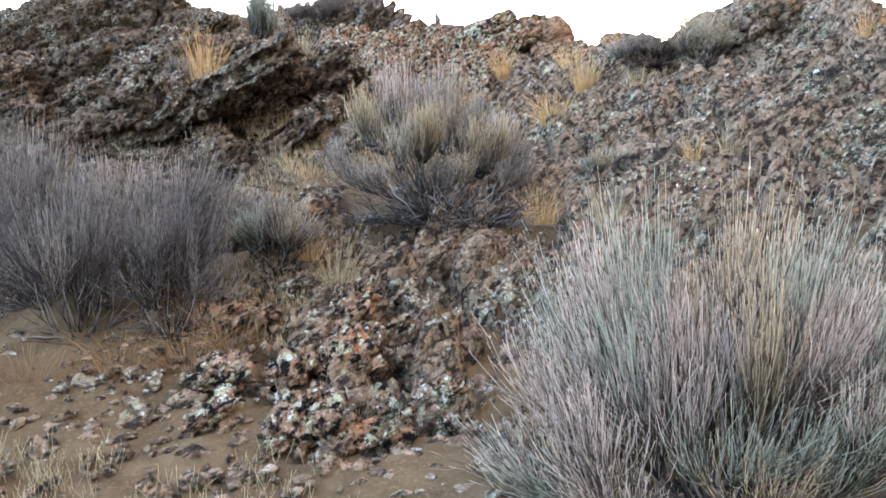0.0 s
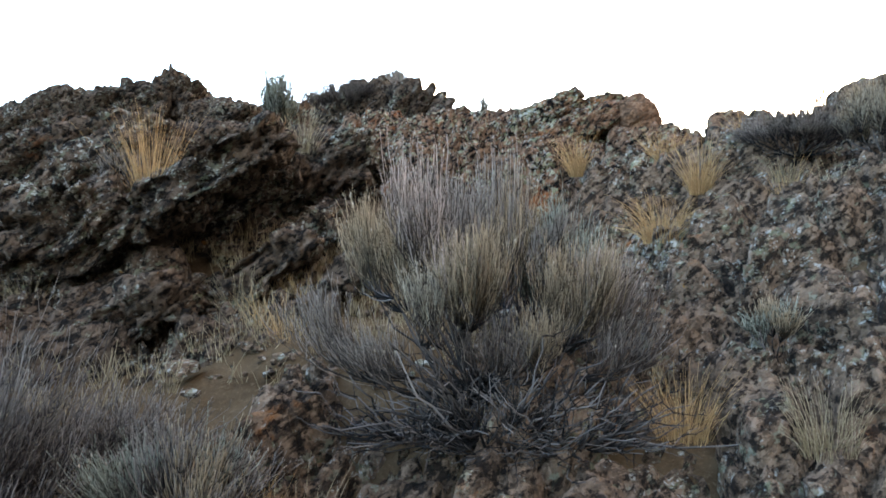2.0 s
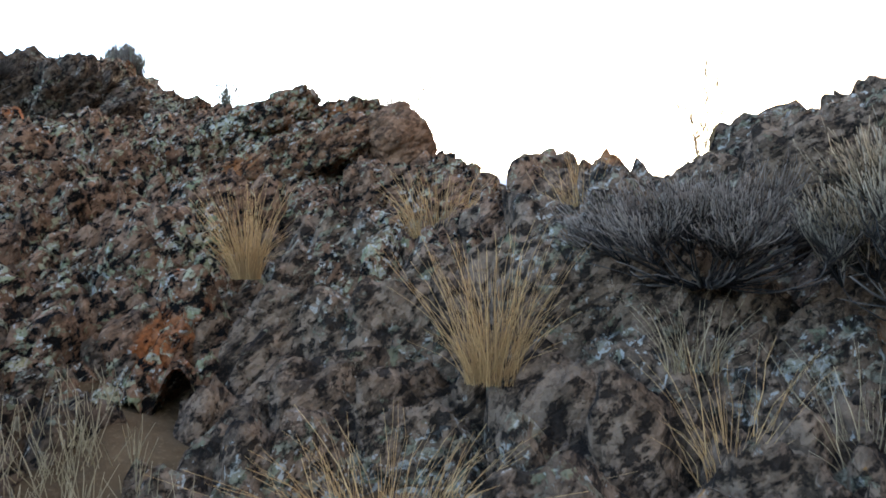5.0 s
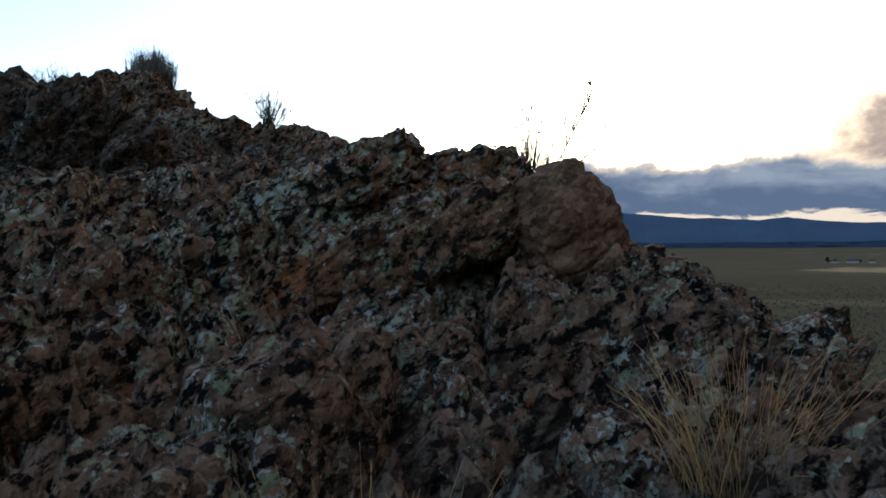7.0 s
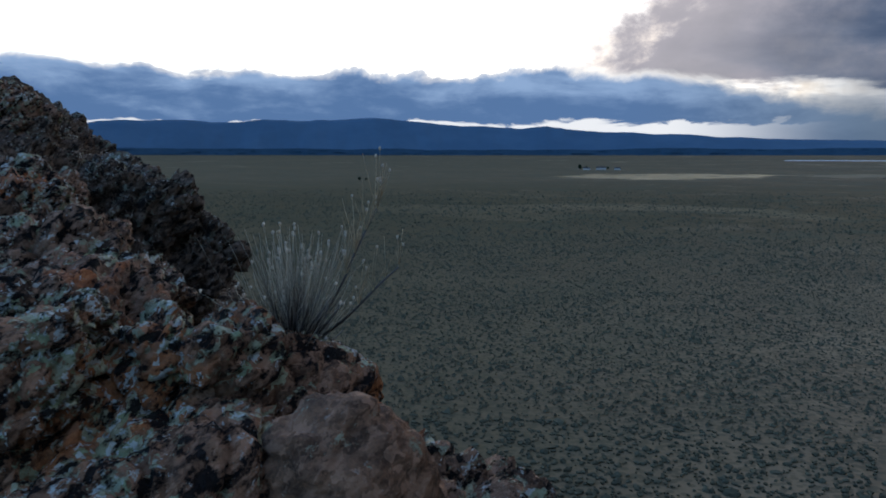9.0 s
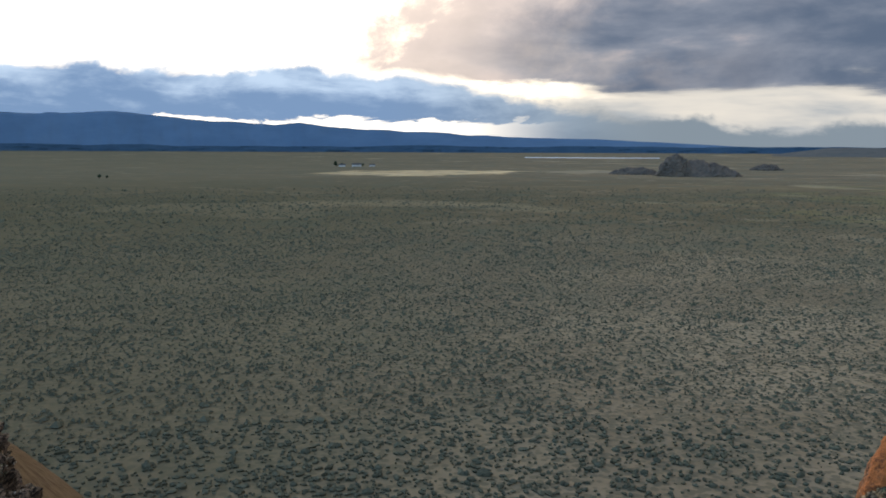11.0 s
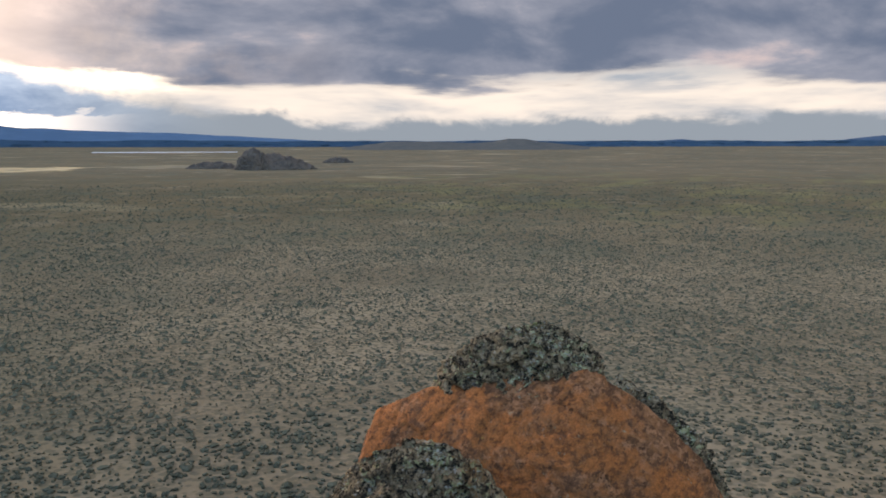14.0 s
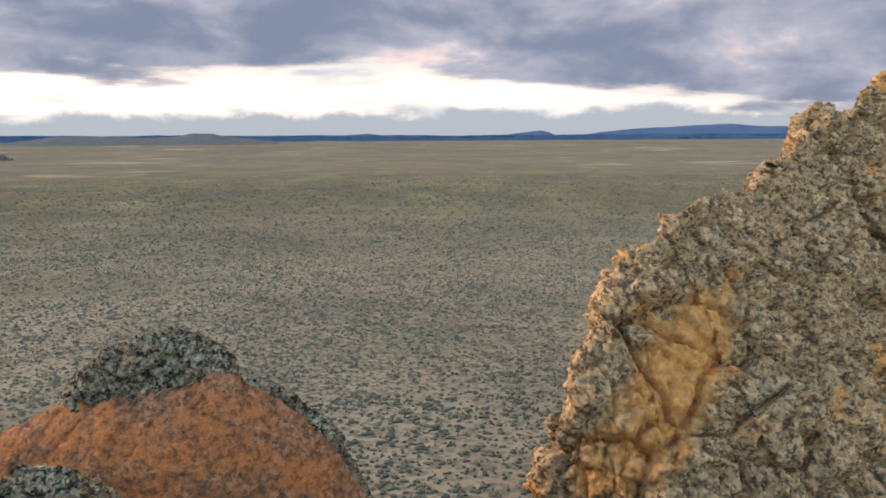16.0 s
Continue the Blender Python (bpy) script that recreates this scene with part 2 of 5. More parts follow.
    speck = n.math("ADD", bit[2], n.math("ADD", n.math("MULTIPLY", n.math("SUBTRACT", region, 0.5), 1.2), n.math("MULTIPLY", n.math("SUBTRACT", ragged, 0.5), 1.0)))
    col = n.mix(n.smooth(speck, 1.0 - lichen_amount, 1.12 - lichen_amount, 0.0, specks), col, (0.50, 0.50, 0.44))
    col = n.mix(n.math("MULTIPLY", n.smooth(n.noise(n.vmath("ADD", pos, (1.3, 8.2, 4.4)), 9 * freq, 6, 0.65), 0.68, 0.73), 0.8), col, (0.36, 0.17, 0.04))
    # near-black where the bump sinks: the pits' shade put into the colour
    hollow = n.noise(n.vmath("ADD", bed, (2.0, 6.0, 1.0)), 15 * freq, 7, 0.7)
    pit_shade = n.math("MULTIPLY", n.smooth(hollow, 0.51, 0.58), pits)
    col = n.mix(pit_shade, col, dark)
    if stain is not None:
        # one broad rust-coloured patch with a ragged edge, longer down the slope
        off = n.vmath("SUBTRACT", pos, stain)
        a = n.math("MULTIPLY", n.vmath("DOT_PRODUCT", off, (0.0, 0.707, -0.707)), 0.38)
        c = n.math("MULTIPLY", n.vmath("DOT_PRODUCT", off, (0.0, 0.707, 0.707)), 1.1)
        d2 = n.math("ADD", n.math("MULTIPLY", a, a), n.math("MULTIPLY", c, c))
        d2 = n.math("ADD", d2, n.math("MULTIPLY", n.math("SUBTRACT", n.noise(pos, 2.2, 7, 0.65), 0.5), 2.6))
        shade = n.mix(n.smooth(n.noise(pos, 9.0, 8, 0.7), 0.35, 0.66), rust, tuple(c_ * 1.6 for c_ in rust))
        shade = n.mix(n.smooth(n.noise(pos, 3.0, 6, 0.6), 0.5, 0.66, 0.0, 0.6), shade, brown)
        col = n.mix(n.smooth(d2, 1.2, 0.2, 0.0, 0.85), col, shade)
    height = n.math("ADD", n.math("MULTIPLY", mid, 0.7), n.math("MULTIPLY", fine, 0.35))
    height = n.math("ADD", height, n.math("MULTIPLY", seam, 0.4 * seams))
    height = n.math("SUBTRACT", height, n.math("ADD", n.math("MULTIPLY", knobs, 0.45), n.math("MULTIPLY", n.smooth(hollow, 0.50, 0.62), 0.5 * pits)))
    height = n.math("ADD", height, n.math("MULTIPLY", crust, 0.14))
    n.finish(col, 0.93, n.bump(height, min(1.0, 0.95 * rough), 0.04 * rough / freq), 0.12)
    return m


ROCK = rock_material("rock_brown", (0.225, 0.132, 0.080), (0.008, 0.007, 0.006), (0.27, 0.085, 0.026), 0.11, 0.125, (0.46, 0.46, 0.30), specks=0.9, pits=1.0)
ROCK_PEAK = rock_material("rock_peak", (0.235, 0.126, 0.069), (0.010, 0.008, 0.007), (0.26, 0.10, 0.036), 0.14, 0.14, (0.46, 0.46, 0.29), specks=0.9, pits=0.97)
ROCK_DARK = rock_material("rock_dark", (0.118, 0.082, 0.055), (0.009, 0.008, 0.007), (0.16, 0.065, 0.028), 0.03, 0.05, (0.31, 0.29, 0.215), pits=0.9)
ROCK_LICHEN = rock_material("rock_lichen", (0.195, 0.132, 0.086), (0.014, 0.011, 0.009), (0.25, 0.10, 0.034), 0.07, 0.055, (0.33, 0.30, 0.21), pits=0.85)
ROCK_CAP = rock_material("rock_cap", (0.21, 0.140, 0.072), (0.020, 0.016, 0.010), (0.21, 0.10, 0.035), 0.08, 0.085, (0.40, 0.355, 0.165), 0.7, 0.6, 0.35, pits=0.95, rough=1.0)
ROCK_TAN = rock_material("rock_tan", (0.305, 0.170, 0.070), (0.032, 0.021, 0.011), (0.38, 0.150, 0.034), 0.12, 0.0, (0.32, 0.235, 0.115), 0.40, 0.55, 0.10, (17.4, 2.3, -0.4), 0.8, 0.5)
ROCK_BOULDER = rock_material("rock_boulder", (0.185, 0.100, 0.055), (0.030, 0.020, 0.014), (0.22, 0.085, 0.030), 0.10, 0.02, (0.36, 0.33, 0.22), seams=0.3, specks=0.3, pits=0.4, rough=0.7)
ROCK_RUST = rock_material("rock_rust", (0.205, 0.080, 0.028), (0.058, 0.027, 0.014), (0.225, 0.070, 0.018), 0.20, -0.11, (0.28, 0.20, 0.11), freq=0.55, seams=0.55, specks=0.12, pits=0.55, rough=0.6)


def ground_material():
    m, n = material("ground_soil")
    pos = n.node("ShaderNodeNewGeometry").outputs["Position"]
    x, y, z = n.split(pos)
    r = n.vmath("LENGTH", n.combine(x, y, 0.0))
    wide = n.noise(pos, 0.012, 6, 0.6, 0.4)
    broad = n.noise(n.combine(n.math("MULTIPLY", x, 0.004), n.math("MULTIPLY", y, 0.004), 0.0), 1.0, 5, 0.6, 0.6)
    mid = n.noise(pos, 0.35, 6, 0.65)
    fine = n.noise(pos, 4.0, 8, 0.7)
    grit = n.noise(pos, 60.0, 6, 0.7)
    tuft = n.voronoi(n.combine(x, y, 0.0), 0.42)
    # near soil
    soil = n.mix(n.smooth(fine, 0.3, 0.7), (0.066, 0.043, 0.024), (0.135, 0.091, 0.052))
    soil = n.mix(n.smooth(grit, 0.5, 0.72, 0.0, 0.6), soil, (0.22, 0.16, 0.098))
    # sage plain
    plain = n.mix(n.smooth(wide, 0.38, 0.62), (0.092, 0.073, 0.043), (0.132, 0.105, 0.062))
    plain = n.mix(n.smooth(n.math("ADD", mid, n.math("MULTIPLY", fine, 0.3)), 0.5, 0.9, 0.0, 0.5), plain, (0.155, 0.121, 0.072))
    scrub = n.mix(n.smooth(broad, 0.42, 0.58), (0.048, 0.042, 0.023), (0.070, 0.056, 0.030))
    dots = n.smooth(n.math("ADD", tuft, n.math("MULTIPLY", mid, 0.35)), 0.62, 0.38)
    far = n.smooth(r, 220.0, 650.0)
    low = n.voronoi(n.combine(x, y, 0.0), 0.85)
    low_dots = n.smooth(n.math("ADD", low, n.math("MULTIPLY", mid, 0.3)), 0.76, 0.52)
    plain = n.mix(n.math("MULTIPLY", low_dots, n.smooth(r, 45.0, 75.0, 0.0, 0.75)), plain, (0.060, 0.054, 0.033))
    plain = n.mix(n.math("MULTIPLY", dots, n.smooth(r, 180.0, 480.0, 0.0, 0.85)), plain, scrub)
    plain = n.mix(n.math("MULTIPLY", far, n.smooth(broad, 0.3, 0.7, 0.7, 0.97)), plain, scrub)
    # the dry grass field round the farm, and the pale flats far off
    field = n.math("ADD", n.vmath("LENGTH", n.vmath("MULTIPLY", n.vmath("SUBTRACT", pos, (985.0, 1240.0, 0.0)), (0.0040, 0.0052, 0.0))), n.math("MULTIPLY", wide, 1.2))
    plain = n.mix(n.smooth(field, 1.55, 1.25, 0.0, 0.8), plain, (0.30, 0.225, 0.105))
    streak = n.noise(n.combine(n.math("MULTIPLY", x, 0.0035), n.math("MULTIPLY", y, 0.0022), 4.0), 1.6, 4, 0.55, 0.5)
    plain = n.mix(n.math("MULTIPLY", n.smooth(streak, 0.60, 0.68), n.smooth(r, 300.0, 700.0, 0.0, 0.28)), plain, (0.22, 0.18, 0.10))
    patchy = n.noise(n.combine(n.math("MULTIPLY", x, 0.02), n.math("MULTIPLY", y, 0.02), 9.0), 1.0, 8, 0.68, 0.3)
    plain = n.mix(n.math("MULTIPLY", n.smooth(patchy, 0.5, 0.62), n.smooth(r, 150.0, 500.0, 0.2, 0.6)), plain, (0.058, 0.060, 0.038))
    plain = n.mix(n.math("MULTIPLY", n.smooth(patchy, 0.45, 0.36), n.smooth(r, 150.0, 500.0, 0.1, 0.30)), plain, (0.16, 0.130, 0.078))
    # darker olive scrub tone on the side of the far range
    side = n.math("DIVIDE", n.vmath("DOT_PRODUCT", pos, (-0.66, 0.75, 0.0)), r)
    olive_scrub = n.math("MULTIPLY", n.smooth(n.math("ADD", side, n.math("MULTIPLY", n.math("SUBTRACT", wide, 0.5), 0.8)), -0.15, 0.5, 0.0, 0.6), n.smooth(r, 60.0, 120.0))
    plain = n.mix(olive_scrub, plain, (0.046, 0.044, 0.024))
    # yellowish grass in streaks across the middle distance
    hay = n.noise(n.combine(n.math("MULTIPLY", x, 0.006), n.math("MULTIPLY", y, 0.016), 2.0), 1.0, 7, 0.66, 0.4)
    hay = n.math("MULTIPLY", n.math("MULTIPLY", n.smooth(hay, 0.48, 0.62), n.smooth(side, 0.0, -0.35)), n.math("MULTIPLY", n.smooth(r, 330.0, 560.0), n.smooth(r, 1500.0, 900.0, 0.0, 0.6)))
    plain = n.mix(n.math("MULTIPLY", hay, 0.7), plain, (0.100, 0.094, 0.036))
    # overall lift; far plain lightened and blued further, haze put into the colour
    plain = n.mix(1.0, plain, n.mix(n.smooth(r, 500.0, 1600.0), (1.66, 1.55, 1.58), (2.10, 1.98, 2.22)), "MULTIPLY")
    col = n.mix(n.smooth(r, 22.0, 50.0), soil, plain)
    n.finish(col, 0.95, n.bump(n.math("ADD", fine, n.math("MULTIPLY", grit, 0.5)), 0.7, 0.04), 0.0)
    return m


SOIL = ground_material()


def stem_material(name, foot, tip, vary=0.25, through_light=0.42):
    """Thin stems: the colour runs along each one, and each one differs a little."""
    m, n = material(name)
    uv = n.node("ShaderNodeUVMap").outputs[0]
    v = n.split(uv)[1]
    rnd = n.node("ShaderNodeNewGeometry").outputs["Random Per Island"]
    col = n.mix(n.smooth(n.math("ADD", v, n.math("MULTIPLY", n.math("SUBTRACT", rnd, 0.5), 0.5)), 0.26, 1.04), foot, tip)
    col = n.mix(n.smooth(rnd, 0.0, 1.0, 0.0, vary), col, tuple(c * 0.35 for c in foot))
    pick = n.math("FRACT", n.math("MULTIPLY", rnd, 7.31))
    col = n.mix(n.smooth(pick, 0.7, 1.0, 0.0, 0.55), col, tuple(min(1.0, c * 1.5) for c in tip))
    b = n.node("ShaderNodeBsdfPrincipled")
    n.link(col, b.inputs["Base Color"])
    b.inputs["Roughness"].default_value, b.inputs["Specular IOR Level"].default_value = 0.85, 0.15
    t = n.node("ShaderNodeBsdfTranslucent")
    n.link(col, t.inputs["Color"])
    both = n.node("ShaderNodeMixShader")
    both.inputs[0].default_value = through_light
    n.tree.links.new(b.outputs[0], both.inputs[1])
    n.tree.links.new(t.outputs[0], both.inputs[2])
    n.tree.links.new(both.outputs[0], n.node("ShaderNodeOutputMaterial").inputs[0])
    return m


# stems' own grey-to-straw run, feet darkened more: inner brush shade painted in
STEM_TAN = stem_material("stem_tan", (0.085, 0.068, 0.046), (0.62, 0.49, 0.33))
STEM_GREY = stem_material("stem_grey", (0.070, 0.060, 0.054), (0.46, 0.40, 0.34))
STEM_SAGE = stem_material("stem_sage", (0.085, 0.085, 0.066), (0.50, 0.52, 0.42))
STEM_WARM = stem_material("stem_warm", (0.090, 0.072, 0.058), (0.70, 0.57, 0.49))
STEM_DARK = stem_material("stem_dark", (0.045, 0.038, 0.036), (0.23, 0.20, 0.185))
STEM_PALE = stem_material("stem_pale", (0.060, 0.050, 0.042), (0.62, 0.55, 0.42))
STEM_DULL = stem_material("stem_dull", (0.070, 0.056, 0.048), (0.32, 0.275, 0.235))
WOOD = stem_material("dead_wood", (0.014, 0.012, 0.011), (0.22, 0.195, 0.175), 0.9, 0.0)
STRAW = stem_material("straw", (0.56, 0.36, 0.17), (0.74, 0.50, 0.25), 0.25)
STRAW_PALE = stem_material("straw_pale", (0.38, 0.30, 0.18), (0.56, 0.46, 0.30), 0.2)
STRAW_RUST = stem_material("straw_rust", (0.24, 0.13, 0.06), (0.42, 0.25, 0.12), 0.3)
SEED = stem_material("seed_heads", (0.55, 0.47, 0.36), (0.62, 0.54, 0.42), 0.2)


def plain_material(name, a, b, scale=1.0):
    m, n = material(name)
    pos = n.node("ShaderNodeNewGeometry").outputs["Position"]
    rnd = n.node("ShaderNodeNewGeometry").outputs["Random Per Island"]
    col = n.mix(n.smooth(n.noise(pos, scale, 6, 0.65), 0.35, 0.65), a, b)
    col = n.mix(n.smooth(rnd, 0.0, 1.0, 0.0, 0.5), col, tuple(c * 1.6 for c in b))
    n.finish(col, 0.95, None, 0.0)
    return m


SAGE_FAR = plain_material("sage_far", (0.048, 0.047, 0.031), (0.085, 0.079, 0.050), 3.0)
# blue of the haze put into the base colours of far woods and mountains
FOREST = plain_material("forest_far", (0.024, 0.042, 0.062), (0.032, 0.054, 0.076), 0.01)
MOUNT_HAZE = plain_material("mountain_haze_blue", (0.060, 0.096, 0.142), (0.074, 0.114, 0.164), 0.004)
MOUNT_HAZE_GREY = plain_material("mountain_haze_grey", (0.040, 0.060, 0.090), (0.050, 0.072, 0.105), 0.004)
HILL_FAR = plain_material("hill_far", (0.062, 0.060, 0.055), (0.085, 0.078, 0.066), 0.02)
BUTTE_ROCK = plain_material("butte_rock", (0.045, 0.039, 0.034), (0.105, 0.080, 0.060), 0.08)
SALT = plain_material("salt_flat", (0.42, 0.42, 0.42), (0.48, 0.48, 0.48), 0.01)
WALL_FAR = plain_material("farm_wall", (0.24, 0.22, 0.20), (0.30, 0.28, 0.25), 1.0)
ROOF_FAR = plain_material("farm_roof", (0.05, 0.045, 0.045), (0.07, 0.065, 0.06), 1.0)
TREE_FAR = plain_material("tree_far", (0.018, 0.024, 0.014), (0.03, 0.04, 0.022), 1.0)


# ---------------------------------------------------------------- mesh and noise tools
def hashed(i, j, k, seed):
    h = (i.astype(np.int64) * 374761393 + j.astype(np.int64) * 668265263 + k.astype(np.int64) * 2147483647 + seed * 974634541) & 0xFFFFFFFF
    h = ((h ^ (h >> 13)) * 1274126177) & 0xFFFFFFFF
    h = ((h ^ (h >> 16)) * 2246822519) & 0xFFFFFFFF
    return ((h ^ (h >> 15)) & 0xFFFFFF) / float(0x1000000)


def value_noise(p, seed=0):
    f = np.floor(p)
    q = p - f
    q = q * q * (3 - 2 * q)
    i, j, k = f[:, 0].astype(np.int64), f[:, 1].astype(np.int64), f[:, 2].astype(np.int64)
    out = np.zeros(len(p))
    for a in (0, 1):
        for b in (0, 1):
            for c in (0, 1):
                wgt = (q[:, 0] if a else 1 - q[:, 0]) * (q[:, 1] if b else 1 - q[:, 1]) * (q[:, 2] if c else 1 - q[:, 2])
                out += wgt * hashed(i + a, j + b, k + c, seed)
    return out * 2 - 1


def fbm(p, octaves=4, seed=0, gain=0.5):
    out, amp = np.zeros(len(p)), 1.0
    for o in range(octaves):
        out += amp * value_noise(p * 2.03 ** o + 17.1 * o, seed + o)
        amp *= gain
    return out


def cells(p, seed=0, plain=False):
    """Distances to the nearest and second feature point, and the nearest one's number."""
    f = np.floor(p)
    best = np.full(len(p), 9.0)
    second = np.full(len(p), 9.0)
    ident = np.zeros(len(p))
    tilt = np.zeros(len(p))
    for a in (-1, 0, 1):
        for b in (-1, 0, 1):
            for c in (-1, 0, 1):
                i, j, k = (f[:, 0] + a).astype(np.int64), (f[:, 1] + b).astype(np.int64), (f[:, 2] + c).astype(np.int64)
                q = np.stack([i + hashed(i, j, k, seed), j + hashed(i, j, k, seed + 1), k + hashed(i, j, k, seed + 2)], 1)
                d = np.linalg.norm(q - p, axis=1)
                nearer = d < best
                second = np.where(nearer, best, np.minimum(second, d))
                ident = np.where(nearer, hashed(i, j, k, seed + 3), ident)
                o = p - q
                lean_to = (hashed(i, j, k, seed) - 0.5) * o[:, 1] + (hashed(i, j, k, seed + 1) - 0.5) * o[:, 2] + (hashed(i, j, k, seed + 2) - 0.5) * o[:, 0]
                tilt = np.where(nearer, lean_to, tilt)
                best = np.where(nearer, d, best)
    return best, second, ident + (0.0 if plain else 0.75) * tilt


def bedded(p):
    """World places along the axes of the tilted beds: down the dip, along the strike, across the beds."""
    c, s = math.cos(DIP), math.sin(DIP)
    return np.stack([p[:, 0] * c + p[:, 2] * s, p[:, 1], -p[:, 0] * s + p[:, 2] * c], 1)


def relief(p, size=1.0, seed=0, beds=1.0):
    """How far the weathered rock stands out at places p: tilted beds, joints, blocks, lumps and grit."""
    b = bedded(p) / size
    warp = np.stack([fbm(b * 1.3, 2, seed + 5), fbm(b * 1.3 + 9, 2, seed + 6), fbm(b * 1.3 + 4, 2, seed + 7)], 1)
    b = b + 0.20 * warp
    f1, f2, ident = cells(b * (0.9, 1.1, 2.7 * beds), seed + 11)
    out = 0.22 * (ident - 0.5) - 0.12 * np.exp(-((f2 - f1) / 0.09) ** 2)
    g1, g2, gid = cells(b * (2.9, 3.2, 5.6 * beds), seed + 21)
    out += 0.10 * (gid - 0.5) - 0.10 * np.exp(-((g2 - g1) / 0.12) ** 2)
    h1, h2, hid = cells(b * (9.5, 10.0, 13.0), seed + 31)
    out += 0.036 * (hid - 0.5) - 0.036 * np.exp(-((h2 - h1) / 0.15) ** 2)
    pit = value_noise(b * 5.5 + 3.0, seed + 71)
    out -= 0.10 * np.clip(pit - 0.42, 0, 1)
    out += 0.07 * fbm(p / size * 2.1, 3, seed + 41) + 0.018 * fbm(p / size * 20.0, 3, seed + 51, 0.6)
    return out * size


def mesh_from(name, verts, faces, smooth=True):
    me = bpy.data.meshes.new(name)
    me.from_pydata(np.asarray(verts, float).tolist(), [], faces if isinstance(faces, list) else faces.tolist())
    me.polygons.foreach_set("use_smooth", [smooth] * len(me.polygons))
    me.update()
    return me


def grid_faces(nu, nv, at=0):
    i = np.arange(nu - 1)[:, None] * nv + np.arange(nv - 1)[None, :]
    i = i.ravel() + at
    return np.stack([i, i + nv, i + nv + 1, i + 1], 1)


def part(name, me, mat, parent=None, label=""):
    ob = new(name, me)
    if not me.materials:
        me.materials.append(mat)
    if parent is not None:
        ob.parent = parent
    if label:
        ob["label"] = label
    return ob


# ---------------------------------------------------------------- the lie of the land
def soft(d, wdt):
    return wdt * np.logaddexp(0, d / wdt)


def band(v, a, b, wdt):
    return 1 / (1 + np.exp(-(v - a) / wdt)) * 1 / (1 + np.exp((v - b) / wdt))


PLAIN_Z = -38.0


def plain_height(r):
    return np.interp(r, [0, 1400, 2000, 3300, 4300, 5200], [PLAIN_Z, PLAIN_Z + 4, -30, -10.5, 14, 30])


def land(x, y):
    """Height of the ridge and the plain under it, before weathering."""
    x, y = np.asarray(x, float), np.asarray(y, float)
    z = np.zeros_like(x)
    for s in (-0.5, 0.0, 0.5):
        z = z + np.interp(y + s, [-60, -12, -3, 0, 3.6, 5.2, 6.8, 8.6, 10, 10.9, 12, 13.5, 17, 20, 26, 80],
                          [-40, -5, -0.4, 0.05, 0.62, 1.27, 1.75, 2.5, 3.05, 3.40, 3.50, 3.68, 4.35, 4.80, 4.4, -25]) / 3
    rise = 0
    for s in (-0.12, 0.0, 0.12):
        rise = rise + np.interp(x + s, [0.6, 0.9, 1.8, 2.35, 2.95, 3.4], [0, 0.10, 0.50, 0.62, 1.22, 1.22]) / 3
    rise = rise * band(y, 3.4, 8.75, 0.45)
    left = 0.06 * (soft(-x - 1.5, 0.3) - soft(-x - 4.0, 0.4)) * band(y, 5.8, 10.5, 0.6)
    left = left - 0.45 * soft(-x - 5.0, 0.8) - 0.16 * soft(-x - 2.2, 0.4) * band(y, 10.5, 200, 0.6)
    edge = np.interp(y, [-20, 3, 8.3, 9.3, 10.4, 12, 14], [4.5, 3.7, 3.5, 2.1, 1.8, 1.0, 0.5])
    drop = 1.15 * soft(x - edge, 0.22)
    z = z + rise + left - drop
    # the spur that runs out to the right
    spur = -7.0 - 0.9 * np.abs(y + 14.0 + 0.1 * x) ** 1.25 - 0.03 * np.abs(x - 24) ** 1.3
    z = np.where(x > 6, np.maximum(z, spur - 7.0), z)
    low = plain_height(np.hypot(x, y))
    return low + soft(z - low, 1.2)


def swell(x, y):
    """Low uneven swells of the plain round the ridge."""
    r = np.hypot(x, y)
    return np.clip((r - 60) / 20, 0, 1) * 0.4 * np.exp(-(r / 220) ** 2) * fbm(np.stack([x, y, 0 * x], 1) * 0.02, 3, 12)


def land_at(x, y):
    return float(land(np.array([x]), np.array([y]))[0])


# share of bare rock: 1 on outcrops, 0 where soil lies
def bare(x, y):
    p = np.stack([x, y, 0 * x], 1)
    nse = fbm(p * 0.9, 3, 77)
    near = 0.62 * band(y, 4.15, 60, 0.3) + 0.6 * band(x, 0.45, 9, 0.2) * band(y, 3.2, 60, 0.4)
    stones = 0.9 * np.exp(-((x + 0.15) / 0.6) ** 2 - ((y - 3.5) / 0.6) ** 2)
    gully = -0.38 * np.exp(-((x + 0.75) / 0.55) ** 2 - ((y - 6.3) / 0.8) ** 2) - 0.35 * np.exp(-((x - 0.45) / 0.4) ** 2 - ((y - 7.6) / 0.7) ** 2)
    crest = 0.8 * band(y, 8.3, 60, 0.25)
    stones = stones + 0.8 * np.exp(-((x + 0.75) / 0.7) ** 2 - ((y - 4.9) / 0.55) ** 2)
    return near + stones + gully + crest + 0.3 * nse


# ---------------------------------------------------------------- ground, one sheet to the horizon
def graded(lo, hi, step, reach, growth=1.17):
    mid = np.arange(lo, hi + step / 2, step)
    outs, d, s = [], 0.0, step
    while d < reach:
        s = min(s * growth, 260.0)
        d += s
        outs.append(d)
    outs = np.array(outs)
    return np.concatenate([lo - outs[::-1], mid, hi + outs])


